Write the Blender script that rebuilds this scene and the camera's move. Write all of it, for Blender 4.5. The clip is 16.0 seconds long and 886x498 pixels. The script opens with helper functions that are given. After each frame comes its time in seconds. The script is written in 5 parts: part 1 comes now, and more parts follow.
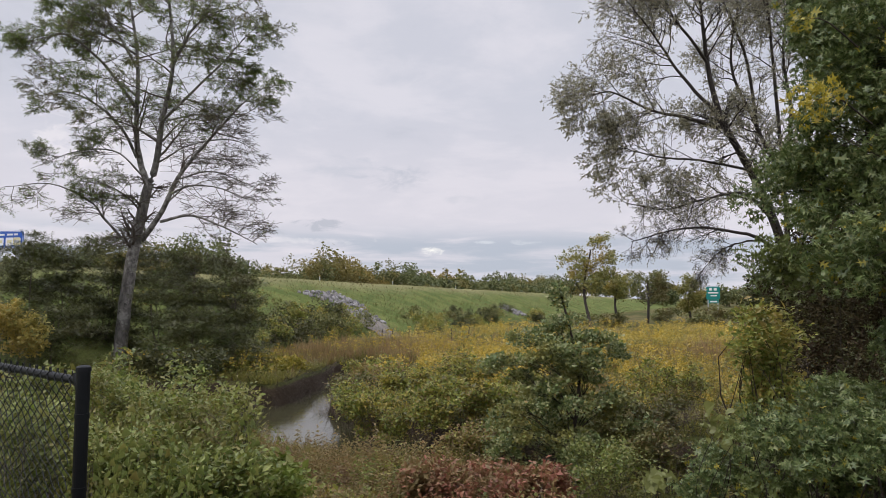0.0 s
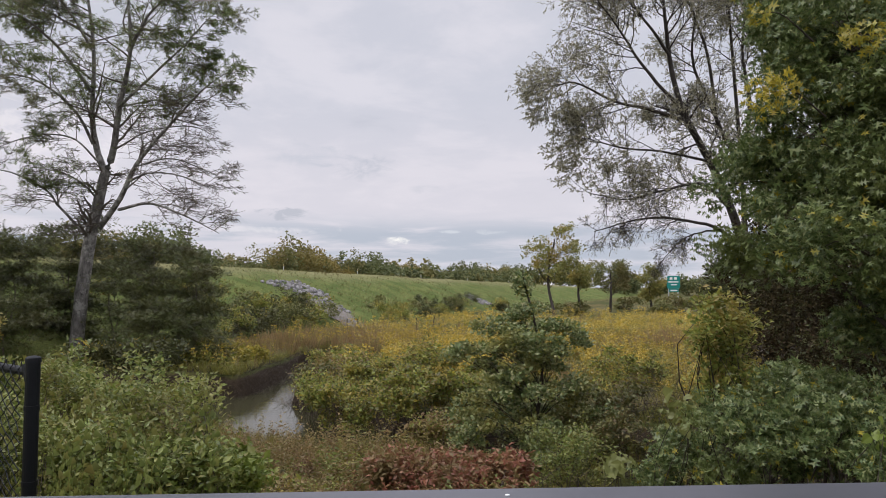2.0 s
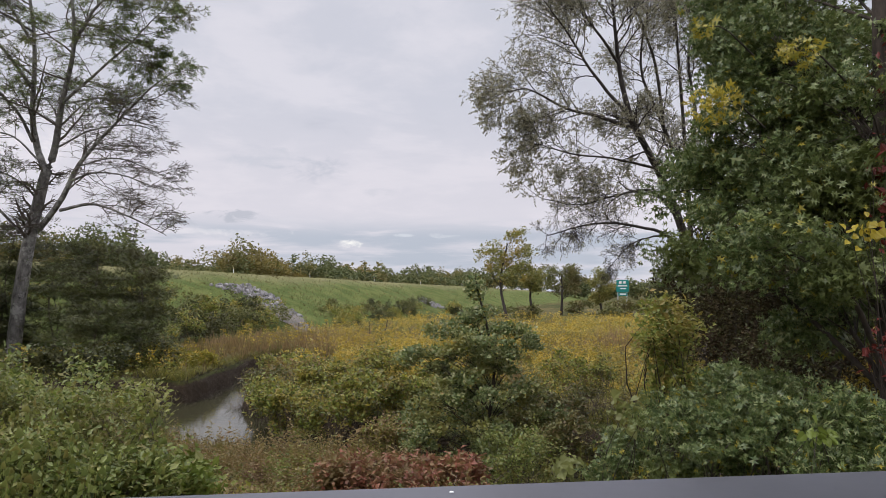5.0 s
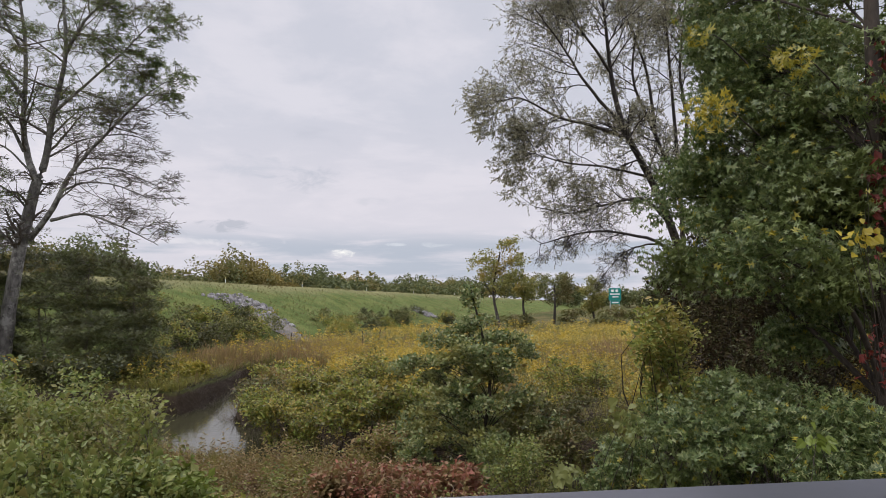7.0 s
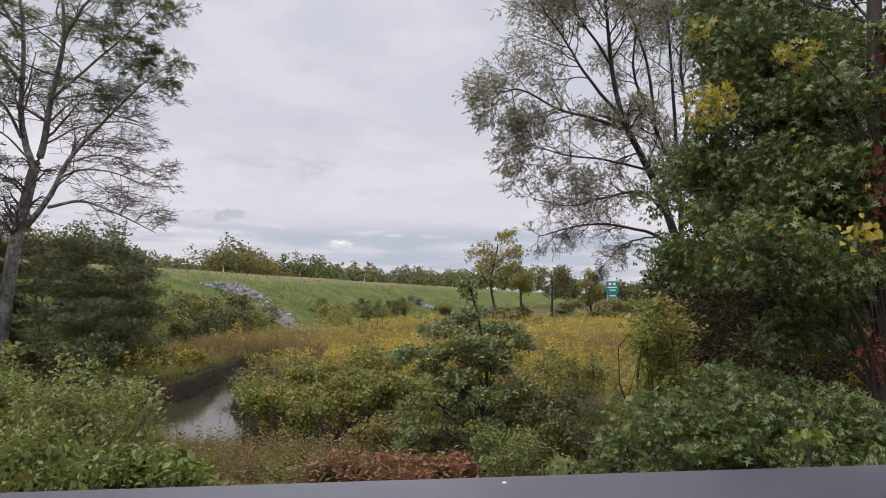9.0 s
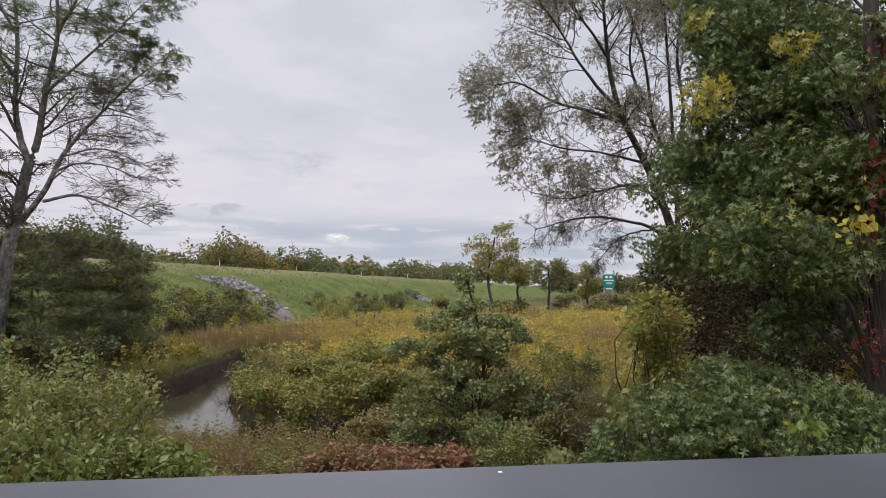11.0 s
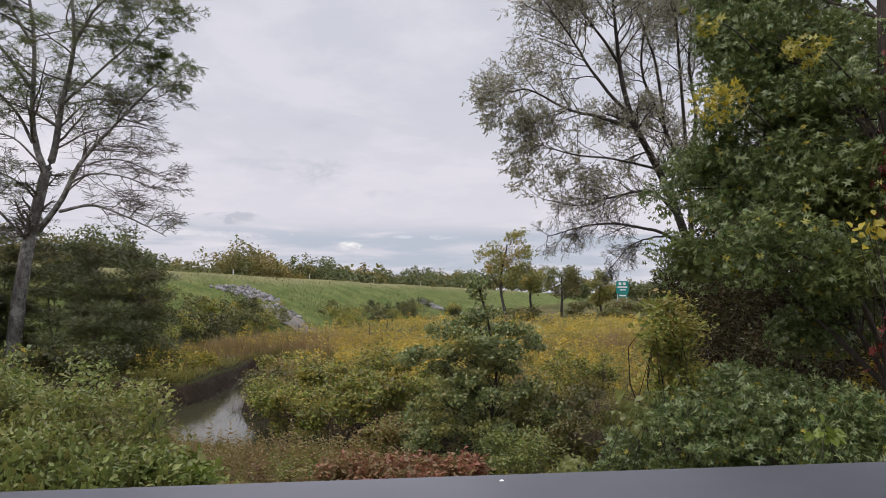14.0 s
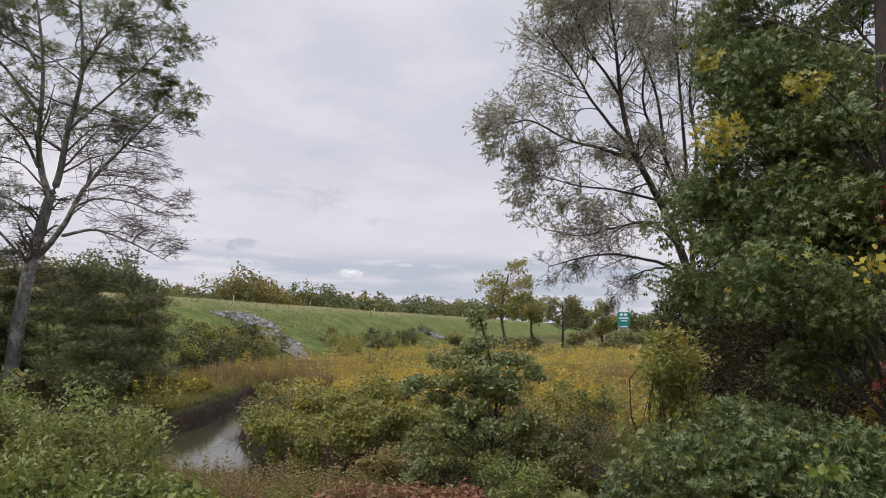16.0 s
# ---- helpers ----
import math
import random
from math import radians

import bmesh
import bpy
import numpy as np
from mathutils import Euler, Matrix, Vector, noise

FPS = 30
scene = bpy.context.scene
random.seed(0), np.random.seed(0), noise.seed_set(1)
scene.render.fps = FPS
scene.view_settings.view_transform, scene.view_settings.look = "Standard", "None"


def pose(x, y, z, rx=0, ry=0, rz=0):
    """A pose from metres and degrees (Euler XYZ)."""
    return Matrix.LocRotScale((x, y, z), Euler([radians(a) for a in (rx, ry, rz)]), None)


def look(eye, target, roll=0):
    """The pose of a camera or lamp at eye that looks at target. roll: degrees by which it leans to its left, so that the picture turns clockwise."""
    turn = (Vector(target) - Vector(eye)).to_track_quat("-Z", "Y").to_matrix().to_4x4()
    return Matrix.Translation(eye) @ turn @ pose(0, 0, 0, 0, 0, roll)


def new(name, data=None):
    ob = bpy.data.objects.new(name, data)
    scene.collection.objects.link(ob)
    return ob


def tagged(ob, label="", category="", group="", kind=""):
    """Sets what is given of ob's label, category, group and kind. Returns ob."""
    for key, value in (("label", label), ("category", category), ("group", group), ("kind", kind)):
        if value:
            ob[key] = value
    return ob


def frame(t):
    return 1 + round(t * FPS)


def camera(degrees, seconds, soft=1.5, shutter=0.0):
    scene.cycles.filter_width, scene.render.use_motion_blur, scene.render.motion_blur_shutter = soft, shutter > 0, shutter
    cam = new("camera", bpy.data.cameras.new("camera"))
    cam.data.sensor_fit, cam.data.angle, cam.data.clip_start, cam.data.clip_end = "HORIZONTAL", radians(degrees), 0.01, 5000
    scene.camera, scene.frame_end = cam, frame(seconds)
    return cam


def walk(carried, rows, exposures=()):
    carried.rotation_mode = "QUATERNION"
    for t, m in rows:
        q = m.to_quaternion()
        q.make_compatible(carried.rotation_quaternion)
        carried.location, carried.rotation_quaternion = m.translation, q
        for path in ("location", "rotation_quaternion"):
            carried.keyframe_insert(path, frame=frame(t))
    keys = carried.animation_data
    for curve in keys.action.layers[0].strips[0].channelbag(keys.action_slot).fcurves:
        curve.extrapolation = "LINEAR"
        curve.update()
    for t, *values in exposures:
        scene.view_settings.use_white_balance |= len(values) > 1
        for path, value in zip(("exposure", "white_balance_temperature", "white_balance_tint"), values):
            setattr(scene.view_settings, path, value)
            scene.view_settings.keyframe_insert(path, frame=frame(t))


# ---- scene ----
cam = camera(66.3, 16.0, 0.75)
PATH = [
    (0, (0.049, -0.051, 1.623), (0.047, 1.944, 1.768), -0.0),
    (0.5, (0.061, -0.046, 1.62), (0.11, 1.948, 1.762), 0.0),
    (1, (0.062, -0.043, 1.617), (0.127, 1.952, 1.748), -0.0),
    (1.5, (0.067, -0.047, 1.617), (0.148, 1.948, 1.742), -0.1),
    (2, (0.067, -0.037, 1.616), (0.167, 1.957, 1.73), -0.1),
    (2.5, (0.074, -0.043, 1.621), (0.196, 1.95, 1.737), -0.1),
    (3, (0.073, -0.035, 1.618), (0.231, 1.955, 1.736), 0.1),
    (3.5, (0.074, -0.054, 1.617), (0.286, 1.932, 1.72), 0.4),
    (4, (0.071, -0.066, 1.618), (0.297, 1.92, 1.708), 0.4),
    (4.5, (0.077, -0.074, 1.623), (0.309, 1.909, 1.728), 0.1),
    (6.8, (0.017, -0.05, 1.605), (0.266, 1.929, 1.759), -0.1),
    (7, (0.02, -0.043, 1.613), (0.279, 1.935, 1.764), -0.3),
    (7.5, (0.018, -0.037, 1.612), (0.287, 1.939, 1.756), -0.4),
    (8, (0.018, -0.034, 1.605), (0.277, 1.944, 1.749), 0.1),
    (8.5, (0.014, -0.034, 1.603), (0.283, 1.943, 1.739), 0.4),
    (9, (0.015, -0.027, 1.6), (0.28, 1.952, 1.726), 0.3),
    (11.5, (0.017, -0.023, 1.596), (0.297, 1.954, 1.702), 0.1),
    (12, (0.016, -0.028, 1.599), (0.302, 1.948, 1.707), -0.0),
    (12.5, (0.018, -0.024, 1.597), (0.304, 1.953, 1.701), -0.2),
    (13, (0.024, -0.023, 1.597), (0.299, 1.954, 1.722), 0.2),
    (13.5, (0.028, -0.023, 1.594), (0.302, 1.955, 1.713), 0.2),
    (14, (0.03, -0.017, 1.594), (0.268, 1.964, 1.723), -0.1),
    (14.5, (0.025, -0.041, 1.604), (0.258, 1.935, 1.809), -0.4),
    (15, (0.028, -0.035, 1.607), (0.253, 1.938, 1.848), -0.5),
    (15.5, (0.028, -0.024, 1.601), (0.241, 1.949, 1.845), 0.1),
    (16, (0.032, -0.019, 1.598), (0.265, 1.956, 1.811), 0.6),
]
walk(cam, [(t, look(eye, target, roll)) for t, eye, target, roll in PATH])

# ---- world and sun: an overcast autumn afternoon ----
SUN_ROT, SUN_EL = radians(250), radians(42)


def node(nt, kind, **values):
    n = nt.nodes.new(kind)
    for k, v in values.items():
        n.inputs[k].default_value = v
    return n


def math_node(nt, op, a, b=None, c=None, clamp=False):
    n = nt.nodes.new("ShaderNodeMath")
    n.operation, n.use_clamp = op, clamp
    for i, v in enumerate((a, b, c)):
        if v is None:
            continue
        if isinstance(v, (int, float)):
            n.inputs[i].default_value = v
        else:
            nt.links.new(v, n.inputs[i])
    return n.outputs[0]


def mix_node(nt, fac, a, b, mode="MIX"):
    n = nt.nodes.new("ShaderNodeMix")
    n.data_type, n.blend_type = "RGBA", mode
    for i, v in ((0, fac), (6, a), (7, b)):
        if isinstance(v, (int, float)):
            n.inputs[i].default_value = v
        elif isinstance(v, tuple):
            n.inputs[i].default_value = (*v, 1)
        else:
            nt.links.new(v, n.inputs[i])
    return n.outputs[2]


def ramp_node(nt, fac, stops, smooth=False):
    n = nt.nodes.new("ShaderNodeValToRGB")
    if smooth:
        n.color_ramp.interpolation = "EASE"
    el = n.color_ramp.elements
    while len(el) < len(stops):
        el.new(0.5)
    for e, (p, c) in zip(el, stops):
        e.position = p
        e.color = (*c, 1) if isinstance(c, tuple) else (c, c, c, 1)
    nt.links.new(fac, n.inputs[0])
    return n.outputs[0]


def noise_node(nt, vec, scale, detail=4, rough=0.55, distort=0.0):
    n = node(nt, "ShaderNodeTexNoise", Scale=scale, Detail=detail, Roughness=rough, Distortion=distort)
    if vec is not None:
        nt.links.new(vec, n.inputs["Vector"])
    return n.outputs[0]


def smooth_step(nt, v, a, b):
    n = nt.nodes.new("ShaderNodeMapRange")
    n.interpolation_type = "SMOOTHSTEP"
    nt.links.new(v, n.inputs[0])
    n.inputs[1].default_value, n.inputs[2].default_value = a, b
    return n.outputs[0]


def make_sky():
    world = bpy.data.worlds.new("overcast_sky")
    world.use_nodes = True
    scene.world = world
    nt = world.node_tree
    nt.nodes.clear()
    sky = nt.nodes.new("ShaderNodeTexSky")
    sky.sky_type, sky.sun_disc = "NISHITA", False
    sky.sun_elevation, sky.sun_rotation = SUN_EL, SUN_ROT
    coord = nt.nodes.new("ShaderNodeTexCoord").outputs["Generated"]
    sep = nt.nodes.new("ShaderNodeSeparateXYZ")
    nt.links.new(coord, sep.inputs[0])
    x, y, z = sep.outputs
    up = math_node(nt, "MAXIMUM", z, 0.0)
    # the cloud layer, seen in perspective from below
    over = math_node(nt, "ADD", up, 0.16)
    comb = nt.nodes.new("ShaderNodeCombineXYZ")
    nt.links.new(math_node(nt, "DIVIDE", x, over), comb.inputs[0])
    nt.links.new(math_node(nt, "DIVIDE", y, over), comb.inputs[1])
    flat = comb.outputs[0]
    big = noise_node(nt, flat, 0.95, 5, 0.55, 0.4)
    fine = noise_node(nt, flat, 3.2, 5, 0.6, 0.3)
    body = math_node(nt, "ADD", math_node(nt, "MULTIPLY", big, 0.7), math_node(nt, "MULTIPLY", fine, 0.3))
    col = ramp_node(nt, body, [(0.34, (0.53, 0.55, 0.63)), (0.46, (0.60, 0.61, 0.69)), (0.58, (0.70, 0.69, 0.76))], True)
    # paler and pinker low in the sky, then a slate band over the horizon
    pale = math_node(nt, "MULTIPLY", smooth_step(nt, up, 0.30, 0.12), 0.55)
    col = mix_node(nt, pale, col, (0.75, 0.71, 0.77))
    streak_vec = nt.nodes.new("ShaderNodeMapping")
    streak_vec.inputs["Scale"].default_value = (3.0, 3.0, 26.0)
    nt.links.new(coord, streak_vec.inputs[0])
    streak = noise_node(nt, streak_vec.outputs[0], 1.6, 5, 0.55, 0.3)
    band = math_node(nt, "MULTIPLY", smooth_step(nt, up, 0.115, 0.075), smooth_step(nt, streak, 0.36, 0.60))
    col = mix_node(nt, math_node(nt, "MULTIPLY", band, 0.85), col, (0.44, 0.49, 0.58))

    # separate small clouds and a gap in the layer
    def spot(direction, wide, high, colour, amount, edge=0.35):
        nonlocal col
        d = Vector(direction).normalized()
        side = Vector((d.y, -d.x, 0)).normalized()
        tall = side.cross(d)
        parts = []
        for axis, size in ((side, wide), (tall, high)):
            n = nt.nodes.new("ShaderNodeVectorMath")
            n.operation = "DOT_PRODUCT"
            nt.links.new(coord, n.inputs[0])
            n.inputs[1].default_value = axis
            v = math_node(nt, "DIVIDE", n.outputs["Value"], size)
            parts.append(math_node(nt, "MULTIPLY", v, v))
        r = math_node(nt, "ADD", parts[0], parts[1])
        rag = math_node(nt, "ADD", r, math_node(nt, "MULTIPLY", math_node(nt, "SUBTRACT", ragged, 0.5), 5.0))
        ahead = math_node(nt, "GREATER_THAN", y, 0.0)
        m = math_node(nt, "MULTIPLY", smooth_step(nt, rag, 1.0, 1.0 - 2 * edge), ahead)
        col = mix_node(nt, math_node(nt, "MULTIPLY", m, amount), col, colour)

    ragged_vec = nt.nodes.new("ShaderNodeMapping")
    ragged_vec.inputs["Scale"].default_value = (1.0, 1.0, 2.2)
    nt.links.new(coord, ragged_vec.inputs[0])
    ragged = noise_node(nt, ragged_vec.outputs[0], 24.0, 6, 0.6, 0.8)
    spot((-0.075, 1, 0.178), 0.06, 0.020, (0.47, 0.50, 0.58), 0.6, 0.9)
    spot((-0.135, 1, 0.195), 0.07, 0.022, (0.52, 0.55, 0.63), 0.5, 0.9)
    spot((0.03, 1, 0.145), 0.03, 0.008, (0.54, 0.56, 0.63), 0.4, 0.9)
    spot((-0.185, 1, 0.108), 0.042, 0.010, (0.47, 0.49, 0.56), 0.75, 0.4)
    spot((-0.255, 1, 0.098), 0.030, 0.006, (0.52, 0.54, 0.61), 0.6, 0.4)
    spot((-0.20, 1, 0.085), 0.09, 0.006, (0.80, 0.78, 0.82), 0.5, 0.6)
    spot((0.115, 1, 0.082), 0.03, 0.005, (0.80, 0.82, 0.86), 0.4, 0.8)
    spot((0.06, 1, 0.083), 0.02, 0.003, (0.78, 0.81, 0.86), 0.5, 0.6)
    spot((-0.018, 1, 0.068), 0.022, 0.0075, (1.08, 1.06, 1.0), 1.0, 0.8)
    spot((-0.50, 1, 0.23), 0.10, 0.05, (0.86, 0.82, 0.86), 0.6, 0.6)
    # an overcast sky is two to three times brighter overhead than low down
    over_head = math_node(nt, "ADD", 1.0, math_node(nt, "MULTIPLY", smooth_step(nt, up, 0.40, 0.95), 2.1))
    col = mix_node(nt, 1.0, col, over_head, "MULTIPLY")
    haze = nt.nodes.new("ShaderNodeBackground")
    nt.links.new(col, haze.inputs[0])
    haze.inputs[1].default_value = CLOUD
    blue = nt.nodes.new("ShaderNodeBackground")
    nt.links.new(sky.outputs[0], blue.inputs[0])
    blue.inputs[1].default_value = 0.05
    mix = nt.nodes.new("ShaderNodeMixShader")
    mix.inputs[0].default_value = 0.96
    nt.links.new(blue.outputs[0], mix.inputs[1])
    nt.links.new(haze.outputs[0], mix.inputs[2])
    out = nt.nodes.new("ShaderNodeOutputWorld")
    nt.links.new(mix.outputs[0], out.inputs[0])


CLOUD = 1.07
make_sky()
sun_data = bpy.data.lights.new("sun", "SUN")
sun_data.energy, sun_data.angle, sun_data.color = 1.5, radians(25), (1.0, 0.95, 0.88)
sun = new("sun", sun_data)
sun.matrix_world = look((0, 0, 60), (-20 * math.sin(SUN_ROT), -20 * math.cos(SUN_ROT), 60 - 20 * math.tan(SUN_EL)))

# ---- materials ----


def material(name):
    m = bpy.data.materials.new(name)
    m.use_nodes = True
    nt = m.node_tree
    return m, nt, nt.nodes["Principled BSDF"]


def position(nt):
    return nt.nodes.new("ShaderNodeNewGeometry").outputs["Position"]


def bump(nt, height, bsdf, strength, distance):
    b = node(nt, "ShaderNodeBump", Strength=strength, Distance=distance)
    nt.links.new(height, b.inputs["Height"])
    nt.links.new(b.outputs[0], bsdf.inputs["Normal"])


def leaf_material(name, colours, patch=None, patch_scale=0.6, see_through=0.36, rough=0.45, tint=1.25, sheen=0.5):
    """Leaves whose colour differs from leaf to leaf, and from place to place towards patch."""
    m, nt, bsdf = material(name)
    rnd = nt.nodes.new("ShaderNodeNewGeometry").outputs["Random Per Island"]
    warm = (1.17 * tint, tint, 0.95 * tint)
    colours = [tuple(v * w for v, w in zip(c, warm)) for c in colours]
    patch = patch and tuple(v * w for v, w in zip(patch, warm))
    stops = [(i / max(1, len(colours) - 1), c) for i, c in enumerate(colours)]
    col = ramp_node(nt, rnd, stops)
    pos = position(nt)
    if patch:
        f = smooth_step(nt, noise_node(nt, pos, patch_scale, 3, 0.6), 0.48, 0.66)
        col = mix_node(nt, math_node(nt, "MULTIPLY", f, 0.8), col, patch)
    tone = noise_node(nt, pos, 2.2, 3, 0.6)
    col = mix_node(nt, 1.0, col, ramp_node(nt, tone, [(0.25, 0.72), (0.75, 1.25)]), "MULTIPLY")
    nt.links.new(col, bsdf.inputs["Base Color"])
    bsdf.inputs["Roughness"].default_value = rough
    bsdf.inputs["Specular IOR Level"].default_value = sheen
    tr = nt.nodes.new("ShaderNodeBsdfTranslucent")
    nt.links.new(col, tr.inputs[0])
    mix = nt.nodes.new("ShaderNodeMixShader")
    mix.inputs[0].default_value = see_through
    nt.links.new(bsdf.outputs[0], mix.inputs[1])
    nt.links.new(tr.outputs[0], mix.inputs[2])
    nt.links.new(mix.outputs[0], nt.nodes["Material Output"].inputs[0])
    return m


def bark_material(name, dark, light, scale=9.0, lichen=None, stretch=0.22):
    m, nt, bsdf = material(name)
    pos = position(nt)
    mp = nt.nodes.new("ShaderNodeMapping")
    mp.inputs["Scale"].default_value = (1, 1, stretch)
    nt.links.new(pos, mp.inputs[0])
    n = noise_node(nt, mp.outputs[0], scale, 6, 0.65)
    col = ramp_node(nt, n, [(0.32, dark), (0.66, light)])
    if lichen:
        f = smooth_step(nt, noise_node(nt, pos, 2.1, 5, 0.7), 0.5, 0.62)
        col = mix_node(nt, math_node(nt, "MULTIPLY", f, 0.7), col, lichen)
    nt.links.new(col, bsdf.inputs["Base Color"])
    bsdf.inputs["Roughness"].default_value = 0.9
    bump(nt, n, bsdf, 0.8, 0.02)
    return m


def plain_material(name, colour, rough=0.6, metal=0.0, grain=30.0, spread=0.15, relief=0.1):
    m, nt, bsdf = material(name)
    pos = position(nt)
    f = noise_node(nt, pos, grain, 5, 0.6)
    g = noise_node(nt, pos, grain * 0.07, 3, 0.5)
    v = math_node(nt, "ADD", math_node(nt, "MULTIPLY", f, 0.5), math_node(nt, "MULTIPLY", g, 0.5))
    lo, hi = tuple(c * (1 - spread) for c in colour), tuple(c * (1 + spread) for c in colour)
    nt.links.new(ramp_node(nt, v, [(0.35, lo), (0.65, hi)]), bsdf.inputs["Base Color"])
    nt.links.new(ramp_node(nt, g, [(0.3, max(0.02, rough - 0.08)), (0.7, min(1.0, rough + 0.08))]), bsdf.inputs["Roughness"])
    bsdf.inputs["Metallic"].default_value = metal
    if relief:
        bump(nt, f, bsdf, relief, 0.004)
    return m


def piece_material(name, stops, rough=0.85, grain=22.0):
    """Stone whose tone differs from piece to piece."""
    m, nt, bsdf = material(name)
    rnd = nt.nodes.new("ShaderNodeObjectInfo").outputs["Random"]
    col = ramp_node(nt, rnd, stops)
    f = noise_node(nt, position(nt), grain, 5, 0.65)
    col = mix_node(nt, 1.0, col, ramp_node(nt, f, [(0.3, 0.7), (0.7, 1.2)]), "MULTIPLY")
    nt.links.new(col, bsdf.inputs["Base Color"])
    bsdf.inputs["Roughness"].default_value = rough
    bump(nt, f, bsdf, 0.5, 0.03)
    return m


TOE, ALONG, ACROSS = (-4.3, 55.0), (0.419, 0.908), (-0.908, 0.419)


def ground_material():
    m, nt, bsdf = material("ground_soil_and_grass")
    pos = position(nt)
    fine = noise_node(nt, pos, 7.0, 6, 0.7)
    patch = noise_node(nt, pos, 0.22, 4, 0.6)
    meadow = mix_node(nt, smooth_step(nt, patch, 0.42, 0.6), (0.060, 0.066, 0.020), (0.12, 0.098, 0.042))
    # the mown slope of the embankment
    dot = nt.nodes.new("ShaderNodeVectorMath")
    dot.operation = "DOT_PRODUCT"
    nt.links.new(pos, dot.inputs[0])
    dot.inputs[1].default_value = (*ACROSS, 0)
    q = math_node(nt, "SUBTRACT", dot.outputs["Value"], TOE[0] * ACROSS[0] + TOE[1] * ACROSS[1])
    q = math_node(nt, "ADD", q, math_node(nt, "MULTIPLY", math_node(nt, "SUBTRACT", noise_node(nt, pos, 0.3, 3), 0.5), 4.0))
    grass = mix_node(nt, smooth_step(nt, noise_node(nt, pos, 0.5, 4, 0.6), 0.36, 0.66), (0.082, 0.112, 0.030), (0.142, 0.160, 0.050))
    grass = mix_node(nt, math_node(nt, "MULTIPLY", smooth_step(nt, q, 10.0, 15.5), 0.75), grass, (0.24, 0.215, 0.11))
    col = mix_node(nt, smooth_step(nt, q, -0.5, 1.5), meadow, grass)
    # bare mud on the steep cut banks
    sep = nt.nodes.new("ShaderNodeSeparateXYZ")
    nt.links.new(nt.nodes.new("ShaderNodeNewGeometry").outputs["Normal"], sep.inputs[0])
    mud = mix_node(nt, fine, (0.022, 0.016, 0.011), (0.06, 0.044, 0.03))
    col = mix_node(nt, smooth_step(nt, sep.outputs[2], 0.86, 0.70), col, mud)
    col = mix_node(nt, 1.0, col, ramp_node(nt, fine, [(0.3, 0.6), (0.7, 1.3)]), "MULTIPLY")
    nt.links.new(col, bsdf.inputs["Base Color"])
    bsdf.inputs["Roughness"].default_value = 1.0
    bsdf.inputs["Specular IOR Level"].default_value = 0.1
    bump(nt, fine, bsdf, 0.9, 0.08)
    return m


def water_material():
    m, nt, bsdf = material("creek_water")
    pos = position(nt)
    mp = nt.nodes.new("ShaderNodeMapping")
    mp.inputs["Scale"].default_value = (1.0, 2.6, 1.0)
    nt.links.new(pos, mp.inputs[0])
    n = noise_node(nt, mp.outputs[0], 1.6, 4, 0.5)
    col = mix_node(nt, noise_node(nt, pos, 0.5, 3), (0.030, 0.030, 0.014), (0.060, 0.056, 0.030))
    nt.links.new(col, bsdf.inputs["Base Color"])
    bsdf.inputs["Roughness"].default_value = 0.07
    bsdf.inputs["IOR"].default_value = 1.33
    bump(nt, n, bsdf, 0.10, 0.05)
    return m


M_GROUND, M_WATER = ground_material(), water_material()
M_BARK_ASH = bark_material("pale_grey_bark", (0.045, 0.040, 0.036), (0.22, 0.205, 0.19), 6.0, (0.36, 0.35, 0.32), 0.5)
M_TWIG_ASH = bark_material("grey_brown_twigs", (0.075, 0.06, 0.05), (0.15, 0.125, 0.105), 9.0)
M_BARK_WILLOW = bark_material("dark_willow_bark", (0.025, 0.02, 0.018), (0.075, 0.062, 0.055), 8.0)
M_BARK_OAK = bark_material("brown_oak_bark", (0.02, 0.015, 0.011), (0.06, 0.045, 0.035), 12.0)
M_DEAD = bark_material("dead_brush_bark", (0.05, 0.038, 0.032), (0.13, 0.105, 0.09), 12.0)
M_LEAF_ASH = leaf_material("compound_leaves", [(0.040, 0.070, 0.024), (0.066, 0.108, 0.034), (0.10, 0.155, 0.048), (0.12, 0.130, 0.055)], (0.085, 0.075, 0.050), 0.35, 0.45, 0.42, 1.6)
M_LEAF_UNDER = leaf_material("dark_understorey_leaves", [(0.028, 0.040, 0.015), (0.048, 0.063, 0.021), (0.075, 0.088, 0.028)], (0.06, 0.065, 0.024), 0.5)
# brown-green leaves, darkened and dulled to put the thicket's shade into the colour
M_LEAF_SHADE = leaf_material("shade_darkened_leaves", [(0.022, 0.022, 0.012), (0.036, 0.033, 0.017), (0.052, 0.050, 0.020)], (0.045, 0.032, 0.020), 0.8, 0.10, 0.8, 1.0, 0.15)
M_LEAF_WILLOW = leaf_material("willow_leaves", [(0.100, 0.112, 0.080), (0.16, 0.18, 0.125), (0.23, 0.255, 0.195), (0.15, 0.155, 0.085)], None, 0.5, 0.5, 0.38, 1.65)
M_LEAF_OAK = leaf_material("oak_leaves", [(0.030, 0.056, 0.019), (0.054, 0.090, 0.030), (0.088, 0.132, 0.048), (0.140, 0.172, 0.080)], (0.078, 0.108, 0.034), 0.55, 0.34, 0.38, 1.6, 0.45)
M_LEAF_SAPLING = leaf_material("sapling_leaves", [(0.040, 0.066, 0.024), (0.068, 0.104, 0.040), (0.110, 0.150, 0.068), (0.180, 0.205, 0.110)], (0.12, 0.125, 0.036), 0.9, 0.40, 0.36, 2.0)
